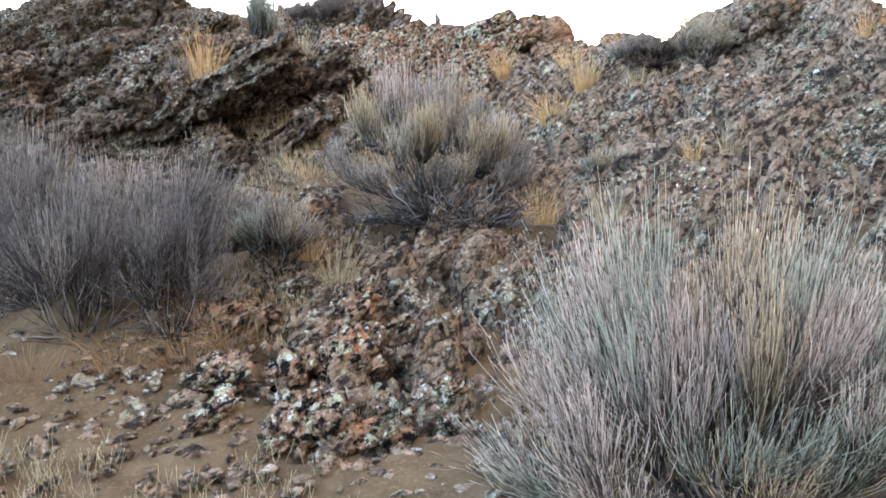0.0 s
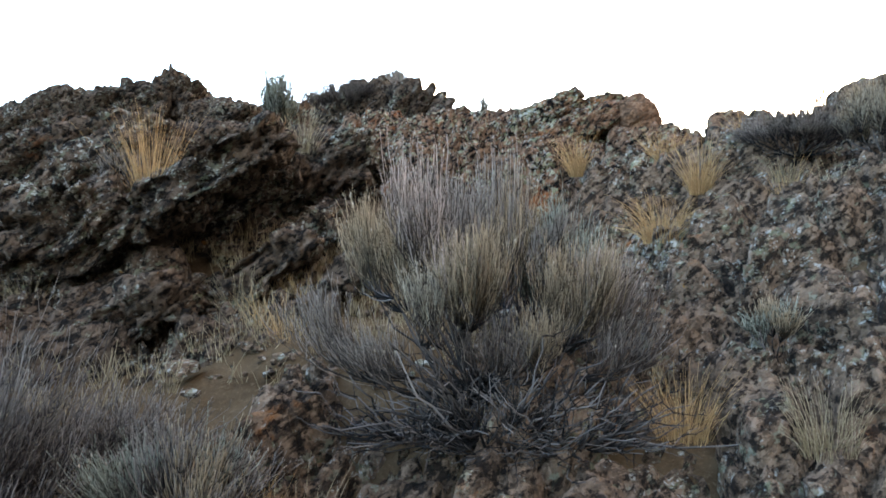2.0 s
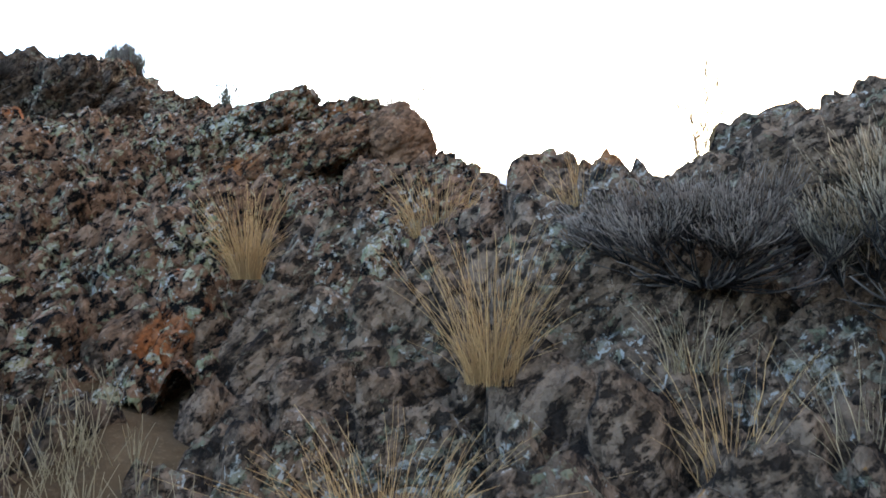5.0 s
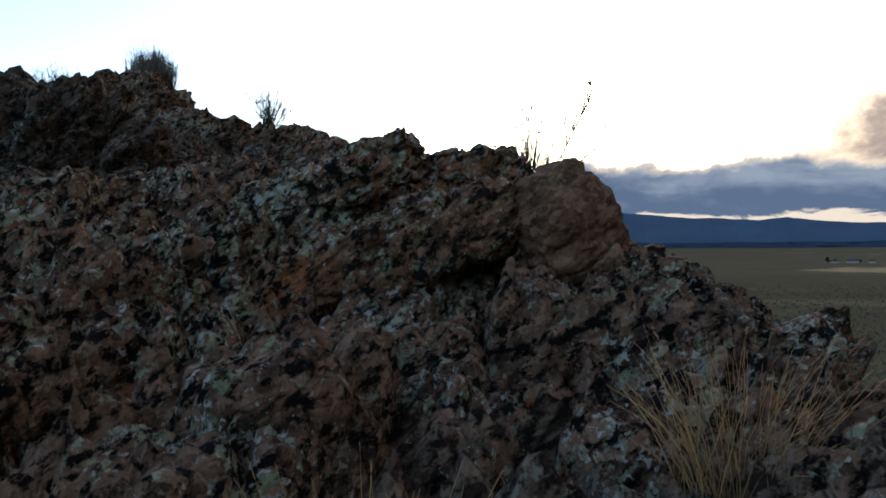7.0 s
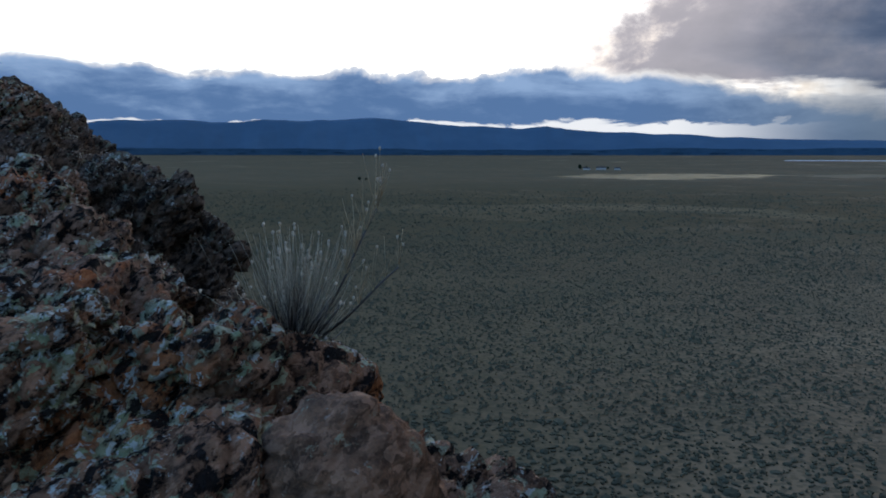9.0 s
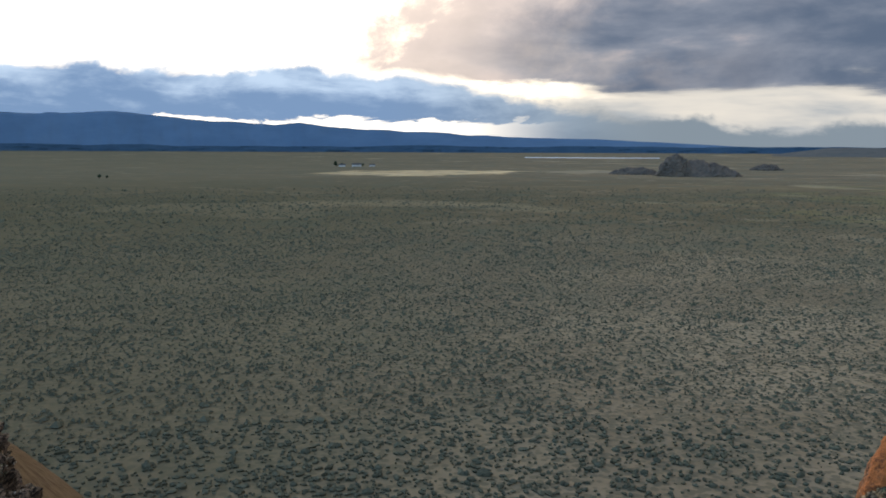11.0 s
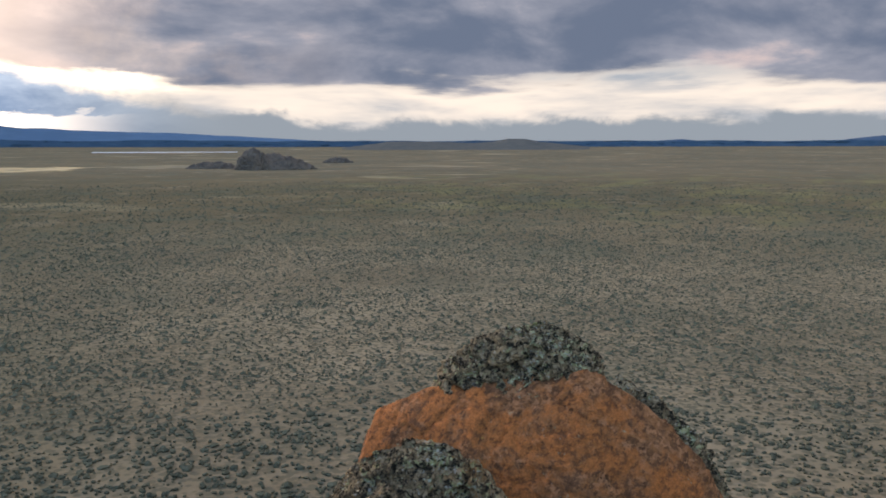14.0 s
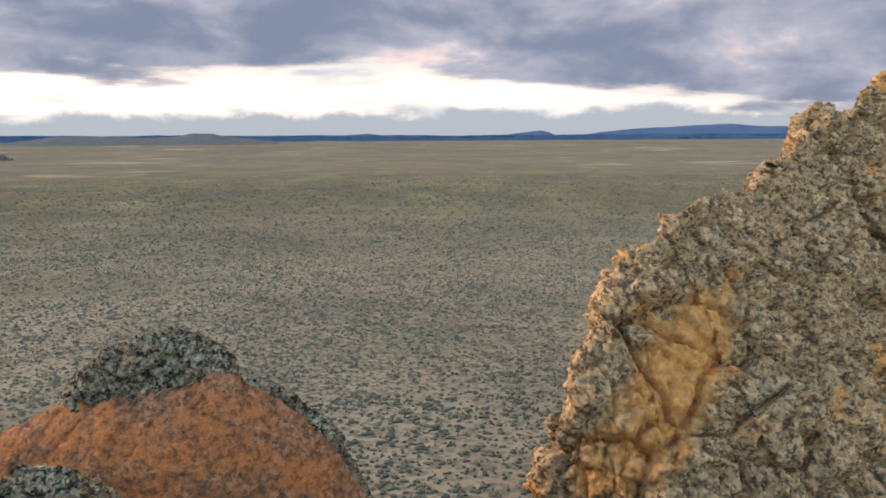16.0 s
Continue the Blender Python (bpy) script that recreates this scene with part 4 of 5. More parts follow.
def shrub(name, x, y, width, height, clumps, per, looks, label, z=None, lean=(0, 0), thick=0.0019, seeds=0, bare_wood=1.0, loose=1.0, dome=0.45, fork_at=(0.26, 0.48)):
    """A broom-like shrub: crooked wood from the root, then tight fans of fine upright stems."""
    z = land_at(x, y) - 0.02 if z is None else z
    root = tagged(new(name), label, "shrub")
    root.location = (x, y, z)
    phi = np.arange(clumps) * 2.39996 + rng.uniform(-0.5, 0.5, clumps)
    rad = np.sqrt((np.arange(clumps) + 0.5) / clumps) * rng.uniform(0.85, 1.05, clumps)
    side = np.stack([np.cos(phi), np.sin(phi)], 1) * rad[:, None]
    tall = height * (1 - dome * rad ** 2) * rng.uniform(0.64, 1.0, clumps)
    tops = np.column_stack([side[:, 0] * width * 0.45 + lean[0], side[:, 1] * width * 0.45 + lean[1], tall])
    start = np.column_stack([side * 0.07 * width, 0 * phi])
    # wood: from the root to the clumps' forks
    t = np.linspace(0, 1, 6)[None, :, None]
    fork = np.column_stack([tops[:, :2] * rng.uniform(0.45, 0.8, (clumps, 1)), tall * rng.uniform(*fork_at, clumps)])
    wood = start[:, None] * (1 - t) + fork[:, None] * t - np.array([0, 0, 0.05 * height]) * np.sin(np.pi * t)
    wood = wood + np.cumsum(rng.normal(0, 0.010 * height, wood.shape), axis=1) * (t > 0)
    extra = int(clumps * 0.8 * bare_wood)
    ways = unit(np.column_stack([rng.normal(0, 1, extra), rng.normal(0, 1, extra), rng.uniform(0.05, 0.45, extra)]))
    low = bent(np.zeros((extra, 3)), ways, rng.uniform(0.2, 0.5, extra) * width, 6, 0.10, 0.05)
    both = np.concatenate([wood, low])
    taper = np.linspace(1, 0.4, 6)[None, :] * rng.uniform(0.6, 1.3, len(both))[:, None]
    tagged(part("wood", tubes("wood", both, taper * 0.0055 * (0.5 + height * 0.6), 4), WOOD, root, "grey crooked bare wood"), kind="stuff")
    # brush: tight fans of twigs with ragged tops
    k = rng.integers(0, len(looks), clumps)
    limbs = []
    for i, look_mat in enumerate(looks):
        pick = np.where(k == i)[0]
        if not len(pick):
            continue
        # limbs from each fork, and a broom of short stems at each limb's end
        arms = max(3, per // 10)
        arm = np.repeat(pick, arms)
        spread = width * 0.048 * loose * (6.5 / np.sqrt(clumps))
        head = tops[arm] + rng.normal(0, 1, (len(arm), 3)) * np.array([spread, spread, 0.045 * height * loose])
        fork_a = wood[arm, -1]
        knee = fork_a + (head - fork_a) * rng.uniform(0.30, 0.58, len(arm))[:, None] + rng.normal(0, 0.012 * loose, (len(arm), 3))
        s3 = np.linspace(0, 1, 4)[None, :, None]
        limb = fork_a[:, None] * (1 - s3) + knee[:, None] * s3 + np.column_stack([(knee - fork_a)[:, :2] * 0.18, 0 * arm])[:, None] * np.sin(np.pi * s3)
        limbs.append((limb, np.linspace(1.6, 1.0, 4)[None, :] * thick * np.ones((len(arm), 1))))
        each = max(4, per // arms)
        who = np.repeat(np.arange(len(arm)), each)
        m = len(who)
        origin = knee[who] - (knee - fork_a)[who] * rng.uniform(0, 0.45, m)[:, None]
        fan = width * 0.026 * loose * (6.5 / np.sqrt(clumps)) + 0.006
        tip = head[who] + rng.normal(0, 1, (m, 3)) * np.array([fan, fan, 0.03 * height * loose])
        tip = origin + (tip - origin) * (1.05 - 0.5 * rng.uniform(0, 1, m) ** 1.7)[:, None]
        ctrl = origin * 0.5 + tip * 0.5 + np.column_stack([(tip - origin)[:, :2] * 0.22, -0.03 * height * np.ones(m)])
        s = np.linspace(0, 1, 5)[None, :, None]
        p = origin[:, None] * (1 - s) ** 2 + 2 * ctrl[:, None] * s * (1 - s) + tip[:, None] * s ** 2
        p = p + np.cumsum(rng.normal(0, 0.003 * loose, p.shape), axis=1) * (s > 0)
        r = np.linspace(1, 0.5, 5)[None, :] * thick * rng.uniform(0.7, 1.25, m)[:, None]
        # short side twigs that thicken the brush towards the tips
        j = rng.integers(1, 5, 2 * m)
        own = np.concatenate([np.arange(m), np.arange(m)])
        along = unit(tip - origin)[own]
        w2 = unit(along + rng.normal(0, 0.22 * loose, along.shape) + np.array([0, 0, 0.25]))
        p2 = bent(p[own, j], w2, height * rng.uniform(0.03, 0.10, 2 * m), 3, 0.08, 0.04)
        r2 = np.linspace(0.8, 0.45, 3)[None, :] * thick * np.ones((2 * m, 1))
        me_a, me_b = tubes("brush", p, r), tubes("fine_brush", p2, r2)
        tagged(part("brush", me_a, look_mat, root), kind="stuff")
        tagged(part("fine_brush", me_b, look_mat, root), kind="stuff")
        if seeds:
            sel = rng.choice(m, max(3, int(m * seeds)), replace=False)
            end = p[sel, -1]
            q = np.stack([end, end + np.array([0, 0, 0.006]), end + np.array([0, 0, 0.011])], 1)
            rr = np.array([[0.001, 0.0028, 0.0008]]) * np.ones((len(sel), 1))
            tagged(part("seed_fluff", tubes("seed_fluff", q, rr, 4), SEED, root, "pale dry seed heads"), kind="stuff")
    every = np.concatenate([q[0] for q in limbs])
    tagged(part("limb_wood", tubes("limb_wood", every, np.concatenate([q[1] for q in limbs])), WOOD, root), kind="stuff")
    return root


def broom_brush(name, foot, brooms, label):
    """One big shrub of separate brooms. Each broom: where its limb forks, the middle of its top, half width, stems, material."""
    root = tagged(new(name), label, "shrub")
    root.location = foot
    s = np.linspace(0, 1, 7)[None, :, None]
    for fork, top, half, stems, mat in brooms:
        f, tp = np.array(fork) - foot, np.array(top) - foot
        limb = f[None, None] * s * np.array([1, 1, 0]) + f[None, None] * np.array([0, 0, 1.0]) * s ** 1.5
        limb = np.repeat(limb, 3, 0) + np.cumsum(rng.normal(0, 0.014, (3, 7, 3)), axis=1) * (s > 0)
        part("limb", tubes("limb", limb, np.linspace(1, 0.45, 7)[None, :] * np.array([[0.010], [0.007], [0.005]]), 5), WOOD, root, "crooked grey dead wood")
        tall = tp[2] - f[2]
        # arms fan out from the fork, then the stems rise nearly side by side
        arms = stems // 6
        phi, rad = rng.uniform(0, 2 * np.pi, arms), np.sqrt(rng.uniform(0, 1, arms))
        disc = np.column_stack([np.cos(phi) * rad, np.sin(phi) * rad])
        head = tp + np.column_stack([disc * half, -0.30 * tall * rad ** 2 * rng.uniform(0.4, 1.3, arms)])
        knee = f + np.column_stack([(head - f)[:, :2] * rng.uniform(0.5, 0.8, (arms, 1)), tall * rng.uniform(0.10, 0.34, arms)])
        begin = limb[rng.integers(0, 3, arms), -1]
        bend = (begin + knee) / 2 + np.column_stack([(knee - begin)[:, :2] * 0.25, -0.03 * np.ones(arms)])
        arm = begin[:, None] * (1 - s) ** 2 + 2 * bend[:, None] * s * (1 - s) + knee[:, None] * s ** 2
        arm = arm + np.cumsum(rng.normal(0, 0.003, arm.shape), axis=1) * (s > 0)
        tagged(part("twig_wood", tubes("twig_wood", arm, np.linspace(1.5, 0.8, 7)[None, :] * 0.0024 * np.ones((arms, 1))), WOOD, root), kind="stuff")
        who = np.repeat(np.arange(arms), 6)
        m = len(who)
        origin = arm[who, rng.integers(4, 7, m)]
        tip = head[who] + rng.normal(0, 1, (m, 3)) * np.array([0.034, 0.034, 0.07 * tall])
        tip = origin + (tip - origin) * (1.0 - 0.35 * rng.uniform(0, 1, m) ** 2)[:, None]
        ctrl = origin + (tip - origin) * rng.uniform(0.5, 1.1, (m, 1)) * np.array([1.0, 1.0, 0.5])
        stem = origin[:, None] * (1 - s) ** 2 + 2 * ctrl[:, None] * s * (1 - s) + tip[:, None] * s ** 2
        stem = stem + np.cumsum(rng.normal(0, 0.0042, stem.shape), axis=1) * (s > 0)
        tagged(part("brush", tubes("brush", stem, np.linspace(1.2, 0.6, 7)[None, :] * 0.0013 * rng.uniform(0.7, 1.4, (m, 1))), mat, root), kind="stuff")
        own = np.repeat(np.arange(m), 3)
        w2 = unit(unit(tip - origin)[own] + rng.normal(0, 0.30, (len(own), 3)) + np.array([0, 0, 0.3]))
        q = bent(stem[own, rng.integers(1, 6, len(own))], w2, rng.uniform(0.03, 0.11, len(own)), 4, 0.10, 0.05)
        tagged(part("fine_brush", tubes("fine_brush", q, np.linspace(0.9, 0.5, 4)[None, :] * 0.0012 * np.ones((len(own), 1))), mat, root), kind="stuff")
        end = stem[rng.choice(m, max(4, m // 14), replace=False), -1]
        puff = np.stack([end, end + np.array([0, 0, 0.006]), end + np.array([0, 0, 0.012])], 1)
        tagged(part("seed_fluff", tubes("seed_fluff", puff, np.array([[0.001, 0.0032, 0.0008]]) * np.ones((len(end), 1)), 4), SEED, root, "pale dry seed heads"), kind="stuff")
    return root


def bare_twigs(name, x, y, z, stems, height, spread, mat, label, arc=None, thick=0.0022):
    """A sparse, leafless shrub: a few long stems, each with short side twigs. arc: where one longer branch ends."""
    root = tagged(new(name), label, "shrub")
    root.location = (x, y, z)
    ends = np.column_stack([rng.normal(0, spread, stems), rng.normal(0, spread, stems), height * rng.uniform(0.5, 1.0, stems)])
    if arc is not None:
        ends = np.concatenate([ends, np.array([arc]), np.array([arc]) * (0.8, 0.7, 0.8)])
    t = np.linspace(0, 1, 9)[None, :, None]
    n = len(ends)
    p = ends[:, None] * t * np.array([1, 1, 0.0]) * t ** 0.35 + ends[:, None] * np.array([0, 0, 1.0]) * t
    p = p + np.cumsum(rng.normal(0, 0.006, (n, 9, 3)), axis=1) * (t > 0)
    for k in range(n):
        part("stem", tubes("stem", p[k:k + 1], np.linspace(1, 0.4, 9)[None, :] * thick), mat, root)
    own = np.repeat(np.arange(n), 9)
    at = rng.integers(3, 9, len(own))
    w2 = unit(unit(ends)[own] + rng.normal(0, 0.42, (len(own), 3)) + np.array([0, 0, 0.25]))
    q = bent(p[own, at], w2, rng.uniform(0.06, 0.22, len(own)) * height, 5, 0.15, 0.03)
    tagged(part("side_twig", tubes("side_twig", q, np.linspace(0.7, 0.3, 5)[None, :] * thick * np.ones((len(own), 1))), mat, root), kind="stuff")
    own2 = np.repeat(np.arange(len(own)), 3)
    w3 = unit(w2[own2] + rng.normal(0, 0.5, (len(own2), 3)))
    q3 = bent(q[own2, rng.integers(1, 5, len(own2))], w3, rng.uniform(0.02, 0.07, len(own2)) * height, 3, 0.1, 0.03)
    tagged(part("fine_twig", tubes("fine_twig", q3, np.linspace(0.5, 0.3, 3)[None, :] * thick * np.ones((len(own2), 1))), mat, root), kind="stuff")
    return root


def crest_brush(name, x, y, z, label):
    """A small seeded shrub, dark below and pale above, with a long branch that ends in a plume."""
    root = tagged(new(name), label, "shrub")
    root.location = (x, y, z)
    n = 260
    ends = np.column_stack([rng.normal(0.02, 0.085, n), rng.normal(0, 0.085, n), rng.uniform(0.16, 0.38, n)])
    t = np.linspace(0, 1, 8)[None, :, None]
    p = ends[:, None] * np.array([1, 1, 0.0]) * t ** 0.8 + ends[:, None] * np.array([0, 0, 1.0]) * t
    p = p + np.cumsum(rng.normal(0, 0.0055, (n, 8, 3)), axis=1) * (t > 0)
    tagged(part("brush", tubes("brush", p, np.linspace(1.5, 0.6, 8)[None, :] * 0.0009 * np.ones((n, 1))), STEM_PALE, root), kind="stuff")
    # the long branch and its lower twin
    plumes = []
    for end, width, many in (((0.31, 0.08, 0.42), 0.055, 60), ((0.35, 0.02, 0.24), 0.04, 20)):
        c = np.array(end)
        arm = c[None, None] * np.array([1, 1, 0.0]) * t ** 0.9 + c[None, None] * np.array([0, 0, 1.0]) * t ** 1.15
        arm = arm + np.cumsum(rng.normal(0, 0.004, arm.shape), axis=1) * (t > 0)
        part("branch", tubes("branch", arm, np.linspace(1.3, 0.6, 8)[None, :] * 0.0045, 5), WOOD, root, "dark crooked long branch")
        at = arm[0, rng.integers(4, 8, many)]
        up = unit(np.column_stack([rng.normal(0.10, 0.2, many), rng.normal(0, 0.2, many), np.ones(many)]))
        plumes.append(bent(at, up, rng.uniform(0.06, 0.19, many) * (width / 0.055), 6, 0.0, 0.02))
    q = np.concatenate(plumes)
    tagged(part("plume", tubes("plume", q, np.linspace(1.0, 0.5, 6)[None, :] * 0.0013 * np.ones((len(q), 1))), STRAW_PALE, root, "feathery straw-coloured plume"), kind="stuff")
    low = bent(np.zeros((40, 3)), unit(np.column_stack([rng.normal(0.3, 0.8, 40), rng.normal(0, 0.7, 40), np.ones(40)])), rng.uniform(0.1, 0.24, 40), 6, 0.1, 0.05)
    tagged(part("wood", tubes("wood", low, np.linspace(1, 0.5, 6)[None, :] * 0.003 * np.ones((40, 1)), 4), WOOD, root, "dark tangled wood"), kind="stuff")
    top = np.concatenate([p[rng.choice(n, 70, replace=False), -1], q[rng.choice(len(q), 24, replace=False), -1]])
    rise = np.array([0, 0, 1.0])
    balls = np.stack([top, top + 0.004 * rise, top + 0.009 * rise, top + 0.012 * rise], 1)
    tagged(part("seed_fluff", tubes("seed_fluff", balls, np.array([[0.0008, 0.0042, 0.0042, 0.0008]]) * np.ones((len(top), 1)), 5), SEED, root, "white seed heads"), kind="stuff")
    return root


def dead_wood(name, x, y, width, height, stems, label, z=None):
    """A low tangle of crooked, bleached dead stems spreading from one root."""
    z = land_at(x, y) - 0.02 if z is None else z
    phi = rng.uniform(0, 2 * np.pi, stems)
    up = rng.uniform(0.05, 1.0, stems) ** 1.6
    ways = unit(np.column_stack([np.cos(phi), np.sin(phi) * 0.8, up * 1.2]))
    start = np.column_stack([np.cos(phi) * 0.05, np.sin(phi) * 0.05, 0 * phi])
    p = bent(start, ways, rng.uniform(0.35, 1.0, stems) * width * 0.5, 8, 0.05, 0.07)
    p[..., 2] = np.clip(p[..., 2], 0.0, height * 1.3)
    own = np.repeat(np.arange(stems), 3)
    at = rng.integers(2, 8, len(own))
    w2 = unit(ways[own] + rng.normal(0, 0.55, (len(own), 3)))
    q = bent(p[own, at], w2, rng.uniform(0.10, 0.30, len(own)) * width * 0.5, 8, 0.10, 0.05)
    every = np.concatenate([p, q])
    r = np.linspace(1, 0.35, 8)[None, :] * np.concatenate([rng.uniform(0.0022, 0.0075, stems), rng.uniform(0.0012, 0.003, len(own))])[:, None]
    ob = part(name, tubes(name, every, r, 4), WOOD)
    ob.location = (x, y, z)
    return tagged(ob, label, "dead wood", kind="stuff")


def tuft(name, x, y, height, spread, blades, mat, label, z=None, lean=(0, 0), droop=0.25):
    """A bunch of dry grass."""
    z = land_at(x, y) - 0.02 if z is None else z
    phi = rng.uniform(0, 2 * np.pi, blades)
    off = np.sqrt(rng.uniform(0, 1, blades)) * spread * 0.32
    root = np.stack([np.cos(phi) * off, np.sin(phi) * off, 0 * phi], 1)
    z, height = z - 0.05, height + 0.04
    ways = unit(np.stack([np.cos(phi) * rng.uniform(0, 0.6, blades) ** 1.5 + rng.normal(0, 0.12, blades) + lean[0], np.sin(phi) * rng.uniform(0, 0.6, blades) ** 1.5 + rng.normal(0, 0.12, blades) + lean[1], np.ones(blades)], 1))
    p = bent(root, ways, height * (0.3 + 0.8 * rng.uniform(0, 1, blades) ** 1.5), 6, -droop * 0.4, 0.022)
    side = np.stack([np.cos(phi), np.sin(phi), 0 * phi], 1)
    t = np.linspace(0, 1, 6)[None, :, None]
    p = p + side[:, None] * (droop * height * rng.uniform(0, 1, blades))[:, None, None] * t ** 2.5
    r = np.linspace(1, 0.3, 6)[None, :] * 0.0012 * rng.uniform(0.7, 1.5, blades)[:, None]
    clump = tagged(new(name), label, "grass tuft", "grass tufts")
    clump.location = (x, y, z)
    tagged(part("blade", tubes("blade", p, r), mat, clump), kind="stuff")
    return clump


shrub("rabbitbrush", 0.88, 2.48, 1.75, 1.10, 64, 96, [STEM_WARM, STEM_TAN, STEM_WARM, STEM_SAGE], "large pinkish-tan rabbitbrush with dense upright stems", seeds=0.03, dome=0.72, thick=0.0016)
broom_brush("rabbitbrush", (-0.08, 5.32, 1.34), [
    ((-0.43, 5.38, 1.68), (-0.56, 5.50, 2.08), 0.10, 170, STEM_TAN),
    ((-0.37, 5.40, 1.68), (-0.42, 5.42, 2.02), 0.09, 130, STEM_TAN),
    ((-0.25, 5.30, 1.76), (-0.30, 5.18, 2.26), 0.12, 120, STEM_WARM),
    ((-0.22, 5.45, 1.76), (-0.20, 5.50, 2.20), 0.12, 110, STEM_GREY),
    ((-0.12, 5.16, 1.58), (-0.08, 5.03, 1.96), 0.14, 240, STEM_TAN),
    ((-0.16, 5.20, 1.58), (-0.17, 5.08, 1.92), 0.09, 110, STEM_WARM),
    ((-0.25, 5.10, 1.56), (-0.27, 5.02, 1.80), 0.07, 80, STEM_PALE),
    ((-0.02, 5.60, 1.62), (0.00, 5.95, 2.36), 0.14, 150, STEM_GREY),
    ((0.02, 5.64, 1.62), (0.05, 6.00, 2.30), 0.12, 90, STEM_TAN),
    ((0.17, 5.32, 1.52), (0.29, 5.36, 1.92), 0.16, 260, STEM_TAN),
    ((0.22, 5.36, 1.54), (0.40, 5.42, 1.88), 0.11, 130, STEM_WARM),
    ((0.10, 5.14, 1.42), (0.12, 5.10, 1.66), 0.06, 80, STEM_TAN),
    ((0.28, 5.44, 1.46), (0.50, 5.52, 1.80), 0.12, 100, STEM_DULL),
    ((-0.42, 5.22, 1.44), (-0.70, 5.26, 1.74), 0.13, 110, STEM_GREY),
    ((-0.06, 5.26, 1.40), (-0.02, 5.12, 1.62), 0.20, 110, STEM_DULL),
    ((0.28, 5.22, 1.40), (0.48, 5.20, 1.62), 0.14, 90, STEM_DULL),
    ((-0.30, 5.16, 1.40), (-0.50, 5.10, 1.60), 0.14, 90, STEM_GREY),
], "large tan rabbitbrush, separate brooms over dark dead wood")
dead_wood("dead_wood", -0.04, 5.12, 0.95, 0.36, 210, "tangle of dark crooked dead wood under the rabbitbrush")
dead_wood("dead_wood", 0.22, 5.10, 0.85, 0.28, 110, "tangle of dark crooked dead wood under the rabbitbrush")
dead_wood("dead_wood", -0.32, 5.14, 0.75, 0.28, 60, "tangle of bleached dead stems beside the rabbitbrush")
shrub("sagebrush", 0.23, 5.95, 0.40, 0.62, 12, 90, [STEM_SAGE, STEM_SAGE, STEM_GREY], "blue-green sagebrush behind the rabbitbrush", loose=1.1, dome=0.3)
for gx_, gy_, wide, tall in ((-1.30, 3.90, 0.62, 0.70), (-1.72, 3.86, 0.70, 0.86), (-2.05, 4.15, 0.70, 0.92), (-1.50, 4.35, 0.80, 0.80), (-2.50, 4.35, 0.80, 0.98), (-2.85, 4.05, 0.70, 0.80)):
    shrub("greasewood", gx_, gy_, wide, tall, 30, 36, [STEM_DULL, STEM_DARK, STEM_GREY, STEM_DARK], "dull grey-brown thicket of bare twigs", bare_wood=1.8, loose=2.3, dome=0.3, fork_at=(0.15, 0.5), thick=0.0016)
for gx_, gy_, tall in ((-1.15, 3.62, 0.30), (-1.42, 3.55, 0.26), (-0.98, 3.80, 0.34), (-1.80, 3.50, 0.22), (-2.20, 3.62, 0.26)):
    tuft("bunchgrass", gx_, gy_, tall, 0.30, 130, STRAW_RUST, "rust-brown dry grass at the thicket's foot", droop=0.4)
shrub("rabbitbrush", -0.92, 4.5, 0.50, 0.46, 12, 100, [STEM_TAN, STEM_SAGE, STEM_GREY], "pale greenish-tan rabbitbrush on the soil slope", loose=1.2, bare_wood=1.6, seeds=0.03, dome=0.35)
shrub("greasewood", -1.25, 4.75, 0.7, 0.42, 26, 30, [STEM_DULL, STEM_GREY], "small grey thicket of dead twigs on the slope", loose=2.0, bare_wood=1.6)
shrub("rabbitbrush", 1.02, 5.44, 0.22, 0.27, 6, 70, [STEM_SAGE, STEM_TAN], "small grey-green sagebrush rooted in the slab")
shrub("rabbitbrush", 2.20, 7.05, 0.60, 0.50, 16, 110, [STEM_TAN, STEM_PALE], "grey-tan rabbitbrush on the rock hump")
shrub("greasewood", 1.85, 7.45, 0.9, 0.32, 40, 60, [STEM_DULL, STEM_GREY], "low purple-brown dead brush beside the notch", bare_wood=2.0)
bare_twigs("twig_shrub", 2.47, 8.65, 2.86, 14, 0.60, 0.07, STRAW_PALE, "thin tan twigs on the skyline", thick=0.003)
crest_brush("rabbitbrush", 1.42, 10.86, 3.36, "grey rabbitbrush with white seed heads and one long feathery branch")
shrub("sagebrush", -2.9, 13.3, 0.55, 1.00, 16, 50, [STEM_SAGE], "pale blue-green sagebrush on the skyline", z=3.64, thick=0.0034, loose=1.5, dome=0.35, fork_at=(0.02, 0.10))
shrub("sagebrush", -1.3, 13.6, 0.5, 0.35, 16, 22, [STEM_WARM, STEM_GREY], "small tan brush on the rock dome", z=4.1, thick=0.0024, loose=1.7, dome=0.25, fork_at=(0.04, 0.2))
bare_twigs("sagebrush", -0.10, 17.0, 4.4, 44, 0.55, 0.14, STEM_SAGE, "grey-green sagebrush on the ridge line", thick=0.004)
shrub("sagebrush", -2.15, 20.7, 0.75, 0.95, 22, 80, [STEM_GREY, STEM_SAGE], "round grey sagebrush at the end of the ridge", z=5.4, thick=0.0042, loose=1.3, dome=0.4, fork_at=(0.04, 0.2))
bare_twigs("sagebrush", -4.2, 20.9, 5.3, 34, 0.7, 0.2, STEM_GREY, "round grey sagebrush at the end of the ridge", thick=0.004)
